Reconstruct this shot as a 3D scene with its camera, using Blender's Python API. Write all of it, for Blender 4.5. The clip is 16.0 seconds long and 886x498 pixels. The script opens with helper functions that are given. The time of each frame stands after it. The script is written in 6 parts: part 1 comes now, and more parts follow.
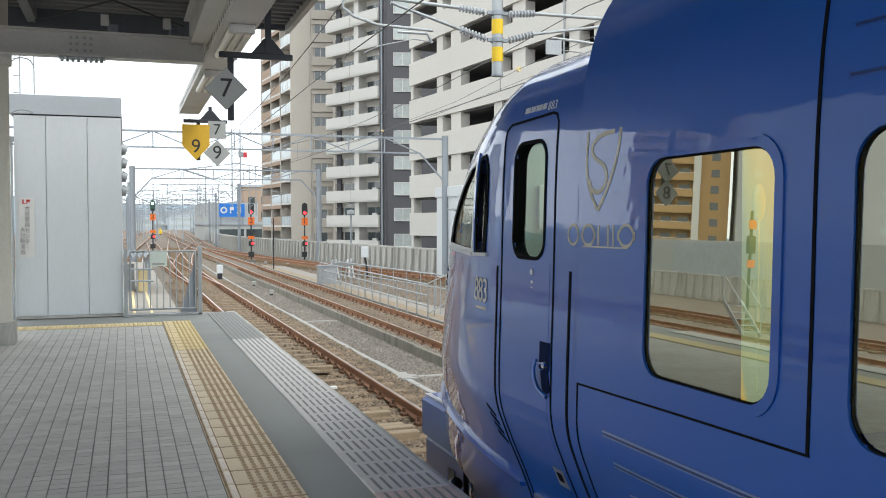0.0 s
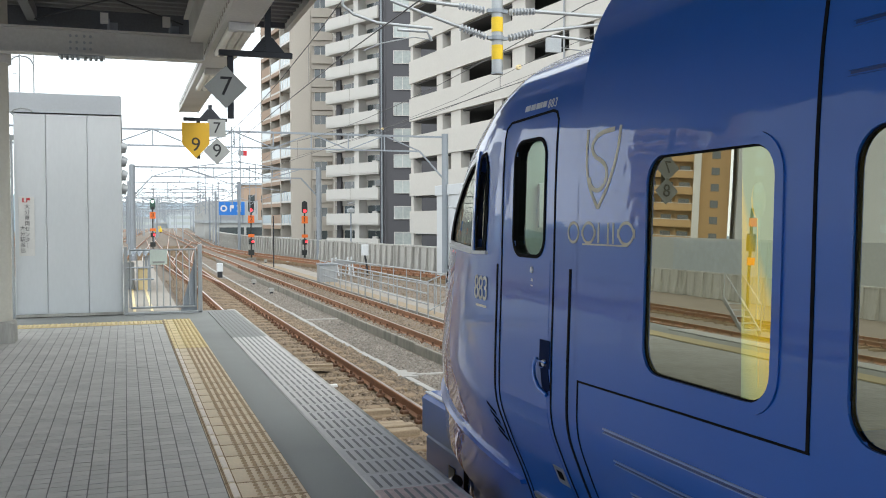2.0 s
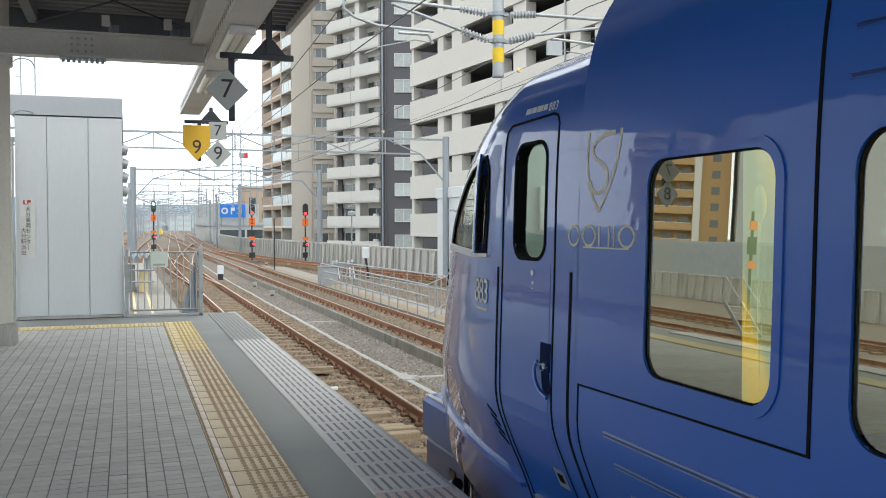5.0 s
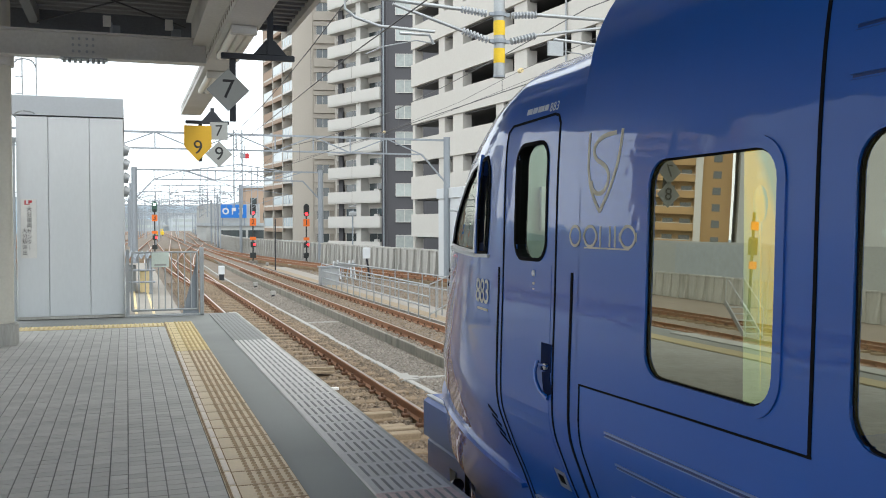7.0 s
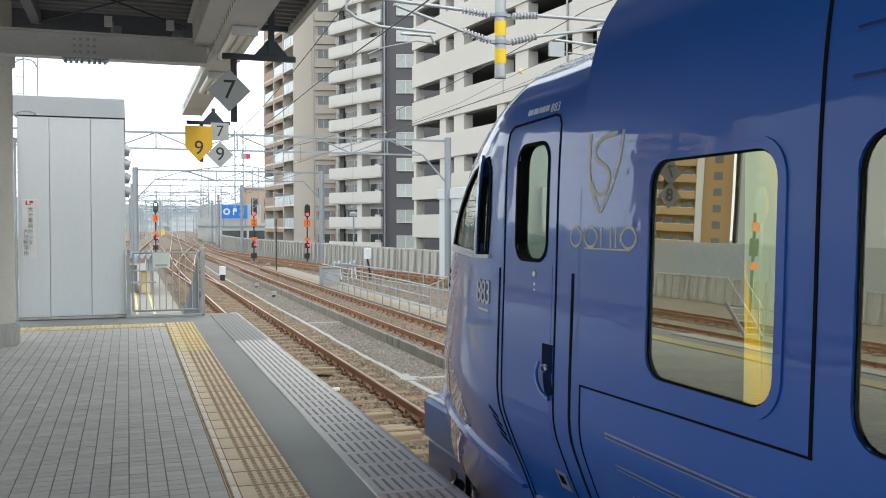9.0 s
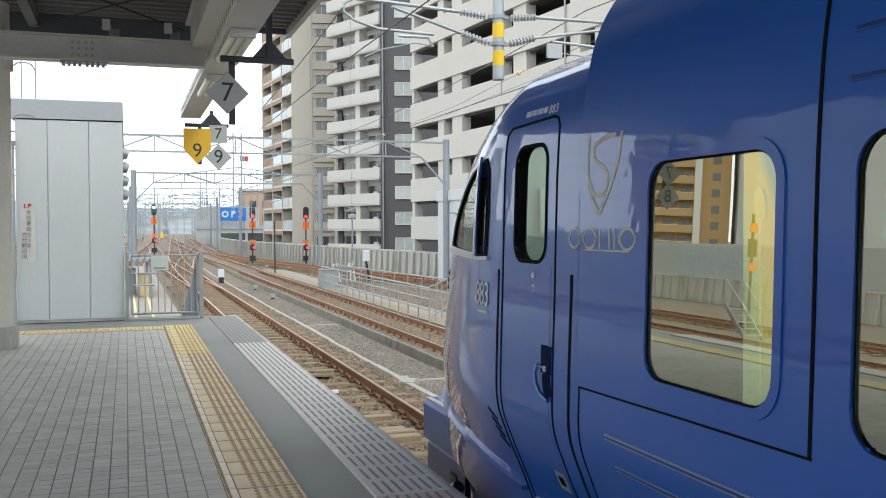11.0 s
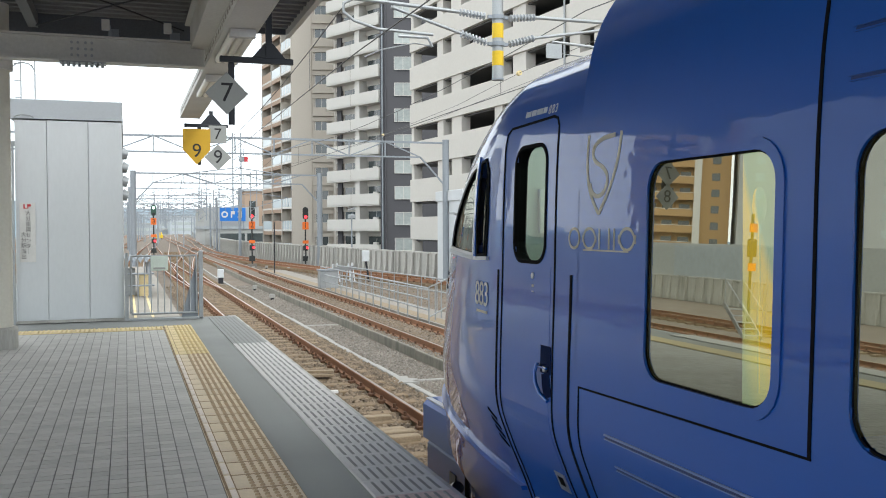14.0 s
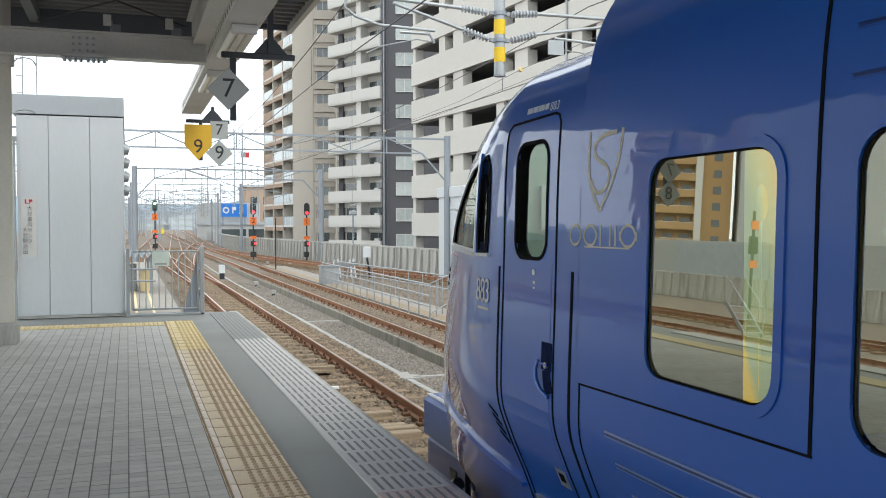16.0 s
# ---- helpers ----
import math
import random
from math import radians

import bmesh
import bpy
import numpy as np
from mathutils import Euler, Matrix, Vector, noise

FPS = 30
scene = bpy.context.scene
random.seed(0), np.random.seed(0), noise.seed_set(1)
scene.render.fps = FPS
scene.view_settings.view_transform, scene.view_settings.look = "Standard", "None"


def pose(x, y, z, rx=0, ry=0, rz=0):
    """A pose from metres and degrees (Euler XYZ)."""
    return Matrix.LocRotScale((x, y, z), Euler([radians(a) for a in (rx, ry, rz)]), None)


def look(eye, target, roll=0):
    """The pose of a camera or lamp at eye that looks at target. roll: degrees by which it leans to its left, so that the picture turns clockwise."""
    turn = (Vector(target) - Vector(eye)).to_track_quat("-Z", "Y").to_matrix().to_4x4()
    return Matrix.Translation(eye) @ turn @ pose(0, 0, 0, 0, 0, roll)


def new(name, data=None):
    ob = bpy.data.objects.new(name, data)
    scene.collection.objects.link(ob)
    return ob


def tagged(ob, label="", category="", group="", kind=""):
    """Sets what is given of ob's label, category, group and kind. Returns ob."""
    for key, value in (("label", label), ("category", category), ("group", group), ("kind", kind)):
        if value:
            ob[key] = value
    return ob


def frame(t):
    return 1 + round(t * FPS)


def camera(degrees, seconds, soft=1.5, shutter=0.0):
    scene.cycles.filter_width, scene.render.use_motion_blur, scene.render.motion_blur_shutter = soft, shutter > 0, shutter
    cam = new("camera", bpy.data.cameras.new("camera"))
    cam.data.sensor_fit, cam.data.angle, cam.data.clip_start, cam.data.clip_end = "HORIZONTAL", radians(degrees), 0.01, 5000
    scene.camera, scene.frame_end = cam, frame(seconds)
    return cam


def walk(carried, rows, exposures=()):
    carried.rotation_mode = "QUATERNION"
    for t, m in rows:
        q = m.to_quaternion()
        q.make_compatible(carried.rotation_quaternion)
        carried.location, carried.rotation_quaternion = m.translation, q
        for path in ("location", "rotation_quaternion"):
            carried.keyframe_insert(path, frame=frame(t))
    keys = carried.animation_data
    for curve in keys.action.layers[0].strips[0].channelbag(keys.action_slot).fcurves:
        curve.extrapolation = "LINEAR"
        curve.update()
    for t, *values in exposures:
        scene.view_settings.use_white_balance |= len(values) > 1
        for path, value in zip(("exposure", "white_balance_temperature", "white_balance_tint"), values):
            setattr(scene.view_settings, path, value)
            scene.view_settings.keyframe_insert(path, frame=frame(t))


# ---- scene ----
EYE = Vector((0.0, 0.0, 1.433))


def aim(yaw, pitch, roll):
    y, p = radians(yaw), radians(pitch)
    way = Vector((math.sin(y) * math.cos(p), math.cos(y) * math.cos(p), math.sin(p)))
    return look(EYE, EYE + way, roll)


cam = camera(50.83, 16.0, 1.0)
walk(cam, [(t, aim(a, b, c)) for t, a, b, c in (
    (0, 18.833, -1.595, -0.134),
    (0.5, 18.834, -1.626, -0.079),
    (1, 18.832, -1.645, -0.133),
    (1.5, 18.842, -1.687, -0.249),
    (2, 18.831, -1.715, -0.191),
    (2.5, 18.850, -1.686, -0.125),
    (3, 18.865, -1.649, -0.153),
    (3.5, 18.830, -1.676, -0.059),
    (4, 18.790, -1.635, -0.094),
    (6.5, 18.778, -1.505, -0.098),
    (7, 18.729, -1.520, -0.084),
    (7.5, 18.709, -1.513, -0.044),
    (8, 18.685, -1.481, -0.147),
    (8.5, 18.679, -1.466, -0.080),
    (9, 18.674, -1.484, -0.037),
    (11.5, 18.783, -1.309, -0.266),
    (12, 18.835, -1.258, -0.248),
    (12.5, 18.791, -1.294, -0.238),
    (13, 18.765, -1.314, -0.262),
    (13.5, 18.783, -1.337, -0.213),
    (14, 18.783, -1.355, -0.237),
    (14.5, 18.800, -1.382, -0.207),
    (15, 18.787, -1.416, -0.098),
    (15.5, 18.750, -1.470, -0.079),
    (16, 18.708, -1.580, -0.078),
)])

# ---- world, sun, exposure ----
world = bpy.data.worlds.new("overcast_sky")
scene.world = world
world.use_nodes = True
wn, wl = world.node_tree.nodes, world.node_tree.links
wn.clear()
sky = wn.new("ShaderNodeTexSky")
sky.sky_type, sky.sun_disc = "NISHITA", False
sky.sun_elevation, sky.sun_rotation = radians(58), radians(200)
thin = wn.new("ShaderNodeHueSaturation")
thin.inputs["Saturation"].default_value = 0.35
thin.inputs["Value"].default_value = 0.09
clouds = wn.new("ShaderNodeTexNoise")
clouds.inputs["Scale"].default_value = 2.2
clouds.inputs["Detail"].default_value = 6
tone = wn.new("ShaderNodeValToRGB")
tone.color_ramp.elements[0].position, tone.color_ramp.elements[0].color = 0.3, (0.78, 0.86, 0.92, 1)
tone.color_ramp.elements[1].position, tone.color_ramp.elements[1].color = 0.62, (0.95, 1.0, 1.01, 1)
both = wn.new("ShaderNodeMixRGB")
both.inputs[0].default_value = 0.8
back = wn.new("ShaderNodeBackground")
back.inputs[1].default_value = 2.2
wout = wn.new("ShaderNodeOutputWorld")
wl.new(sky.outputs[0], thin.inputs["Color"])
wl.new(clouds.outputs["Fac"], tone.inputs[0])
wl.new(thin.outputs[0], both.inputs[1])
wl.new(tone.outputs[0], both.inputs[2])
wl.new(both.outputs[0], back.inputs[0])
wl.new(back.outputs[0], wout.inputs[0])
sun_data = bpy.data.lights.new("sun", "SUN")
sun_data.energy, sun_data.angle, sun_data.color = 1.5, radians(25), (1.0, 0.985, 0.95)
sun = new("sun", sun_data)
sun.matrix_world = look((20, -30, 60), (0, 10, 0))
scene.view_settings.exposure = 0.06


# ---- materials ----
def mat(name, base, rough=0.6, metal=0.0, vary=0.12, scale=6.0, fine=60.0, bump=0.0, coat=0.0, dirt=None, dirt_amt=0.0, rand=0.0, island=0.0, stretch=(1, 1, 1), spec=0.5):
    m = bpy.data.materials.new(name)
    m.use_nodes = True
    n, l = m.node_tree.nodes, m.node_tree.links
    b = n["Principled BSDF"]
    b.inputs["Metallic"].default_value = metal
    b.inputs["Coat Weight"].default_value = coat
    b.inputs["Coat Roughness"].default_value = 0.09
    b.inputs["Specular IOR Level"].default_value = spec
    co = n.new("ShaderNodeTexCoord")
    mp = n.new("ShaderNodeMapping")
    mp.inputs["Scale"].default_value = stretch
    l.new(co.outputs["Object"], mp.inputs[0])
    big, small = n.new("ShaderNodeTexNoise"), n.new("ShaderNodeTexNoise")
    for t, s, d in ((big, scale, 5), (small, fine, 3)):
        t.inputs["Scale"].default_value, t.inputs["Detail"].default_value = s, d
        l.new(mp.outputs[0], t.inputs["Vector"])
    add = n.new("ShaderNodeMath")
    add.operation = "ADD"
    l.new(big.outputs["Fac"], add.inputs[0])
    l.new(small.outputs["Fac"], add.inputs[1])
    value = add.outputs[0]
    for amount, node, socket in ((rand, "ShaderNodeObjectInfo", "Random"), (island, "ShaderNodeNewGeometry", "Random Per Island")):
        if amount:
            r = n.new(node)
            k = n.new("ShaderNodeMath")
            k.operation = "MULTIPLY_ADD"
            l.new(r.outputs[socket], k.inputs[0])
            k.inputs[1].default_value = amount
            l.new(value, k.inputs[2])
            value = k.outputs[0]
    rng = n.new("ShaderNodeMapRange")
    extra = rand + island
    rng.inputs["From Min"].default_value, rng.inputs["From Max"].default_value = 0.55, 1.45 + extra
    rng.inputs["To Min"].default_value, rng.inputs["To Max"].default_value = 1 - vary, 1 + vary
    l.new(value, rng.inputs["Value"])
    mul = n.new("ShaderNodeVectorMath")
    mul.operation = "SCALE"
    mul.inputs[0].default_value = base
    l.new(rng.outputs[0], mul.inputs["Scale"])
    colour = mul.outputs[0]
    if dirt:
        spots = n.new("ShaderNodeTexNoise")
        spots.inputs["Scale"].default_value, spots.inputs["Detail"].default_value = scale * 0.6, 8
        l.new(mp.outputs[0], spots.inputs["Vector"])
        ramp = n.new("ShaderNodeMapRange")
        ramp.inputs["From Min"].default_value, ramp.inputs["From Max"].default_value = 0.48, 0.72
        ramp.inputs["To Max"].default_value = dirt_amt
        l.new(spots.outputs["Fac"], ramp.inputs["Value"])
        mix = n.new("ShaderNodeMixRGB")
        l.new(ramp.outputs[0], mix.inputs[0])
        l.new(colour, mix.inputs[1])
        mix.inputs[2].default_value = (*dirt, 1)
        colour = mix.outputs[0]
    l.new(colour, b.inputs["Base Color"])
    rr = n.new("ShaderNodeMapRange")
    rr.inputs["To Min"].default_value, rr.inputs["To Max"].default_value = rough * 0.85, min(1, rough * 1.15)
    l.new(big.outputs["Fac"], rr.inputs["Value"])
    l.new(rr.outputs[0], b.inputs["Roughness"])
    if bump:
        bp = n.new("ShaderNodeBump")
        bp.inputs["Strength"].default_value, bp.inputs["Distance"].default_value = min(1.0, bump * 20), bump
        l.new(small.outputs["Fac"], bp.inputs["Height"])
        l.new(bp.outputs[0], b.inputs["Normal"])
    return m


def enamel(name, base, wave):
    """Clear-coated vehicle paint over slightly buckled sheet metal."""
    m = mat(name, base, 0.42, 0.1, 0.05, 1.1, 2.6, wave, coat=1.0)
    n, l = m.node_tree.nodes, m.node_tree.links
    b = n["Principled BSDF"]
    b.inputs["Coat Roughness"].default_value = 0.02
    b.inputs["Coat IOR"].default_value = 1.46
    bp = next(x for x in n if x.type == "BUMP")
    bp.inputs["Strength"].default_value = 1.0
    l.new(bp.outputs[0], b.inputs["Coat Normal"])
    return m


def lit(name, colour, strength):
    m = bpy.data.materials.new(name)
    m.use_nodes = True
    b = m.node_tree.nodes["Principled BSDF"]
    b.inputs["Base Color"].default_value = (*colour, 1)
    b.inputs["Emission Color"].default_value = (*colour, 1)
    b.inputs["Emission Strength"].default_value = strength
    return m


def coated_glass(name, mirror, tint, rough=0.0):
    """Tinted pane with a reflective coating."""
    m = bpy.data.materials.new(name)
    m.use_nodes = True
    n, l = m.node_tree.nodes, m.node_tree.links
    n.clear()
    g, t = n.new("ShaderNodeBsdfGlossy"), n.new("ShaderNodeBsdfTransparent")
    g.inputs["Roughness"].default_value = rough
    g.inputs["Color"].default_value = (0.86, 0.86, 0.74, 1)
    t.inputs["Color"].default_value = (*tint, 1)
    mix, out = n.new("ShaderNodeMixShader"), n.new("ShaderNodeOutputMaterial")
    mix.inputs[0].default_value = mirror
    wav, bp = n.new("ShaderNodeTexNoise"), n.new("ShaderNodeBump")
    wav.inputs["Scale"].default_value = 1.6
    bp.inputs["Strength"].default_value, bp.inputs["Distance"].default_value = 0.025, 0.004
    l.new(wav.outputs["Fac"], bp.inputs["Height"])
    l.new(bp.outputs[0], g.inputs["Normal"])
    l.new(t.outputs[0], mix.inputs[1])
    l.new(g.outputs[0], mix.inputs[2])
    l.new(mix.outputs[0], out.inputs[0])
    return m


def spiral_light(name, pitch, strength):
    """Lit pole whose yellow band winds upwards."""
    m = bpy.data.materials.new(name)
    m.use_nodes = True
    n, l = m.node_tree.nodes, m.node_tree.links
    b = n["Principled BSDF"]
    co, sep = n.new("ShaderNodeTexCoord"), n.new("ShaderNodeSeparateXYZ")
    l.new(co.outputs["Object"], sep.inputs[0])

    def calc(op, a, c):
        k = n.new("ShaderNodeMath")
        k.operation = op
        for i, v in enumerate((a, c)):
            if isinstance(v, (int, float)):
                k.inputs[i].default_value = v
            else:
                l.new(v, k.inputs[i])
        return k.outputs[0]
    turn = calc("DIVIDE", calc("ARCTAN2", sep.outputs[1], sep.outputs[0]), 2 * math.pi)
    phase = calc("FRACT", calc("ADD", calc("DIVIDE", sep.outputs[2], pitch), turn), 0.0)
    ramp = n.new("ShaderNodeValToRGB")
    e = ramp.color_ramp.elements
    pale, yellow = (0.32, 0.43, 0.24, 1), (1.0, 0.64, 0.0, 1)
    e[0].position, e[0].color = 0.0, pale
    e[1].position, e[1].color = 1.0, pale
    for at, c in ((0.3, pale), (0.5, (0.72, 0.64, 0.14, 1)), (0.66, yellow), (0.82, yellow), (0.9, pale)):
        x = e.new(at)
        x.color = c
    l.new(phase, ramp.inputs[0])
    l.new(ramp.outputs[0], b.inputs["Base Color"])
    l.new(ramp.outputs[0], b.inputs["Emission Color"])
    b.inputs["Emission Strength"].default_value = strength
    b.inputs["Roughness"].default_value = 0.3
    return m


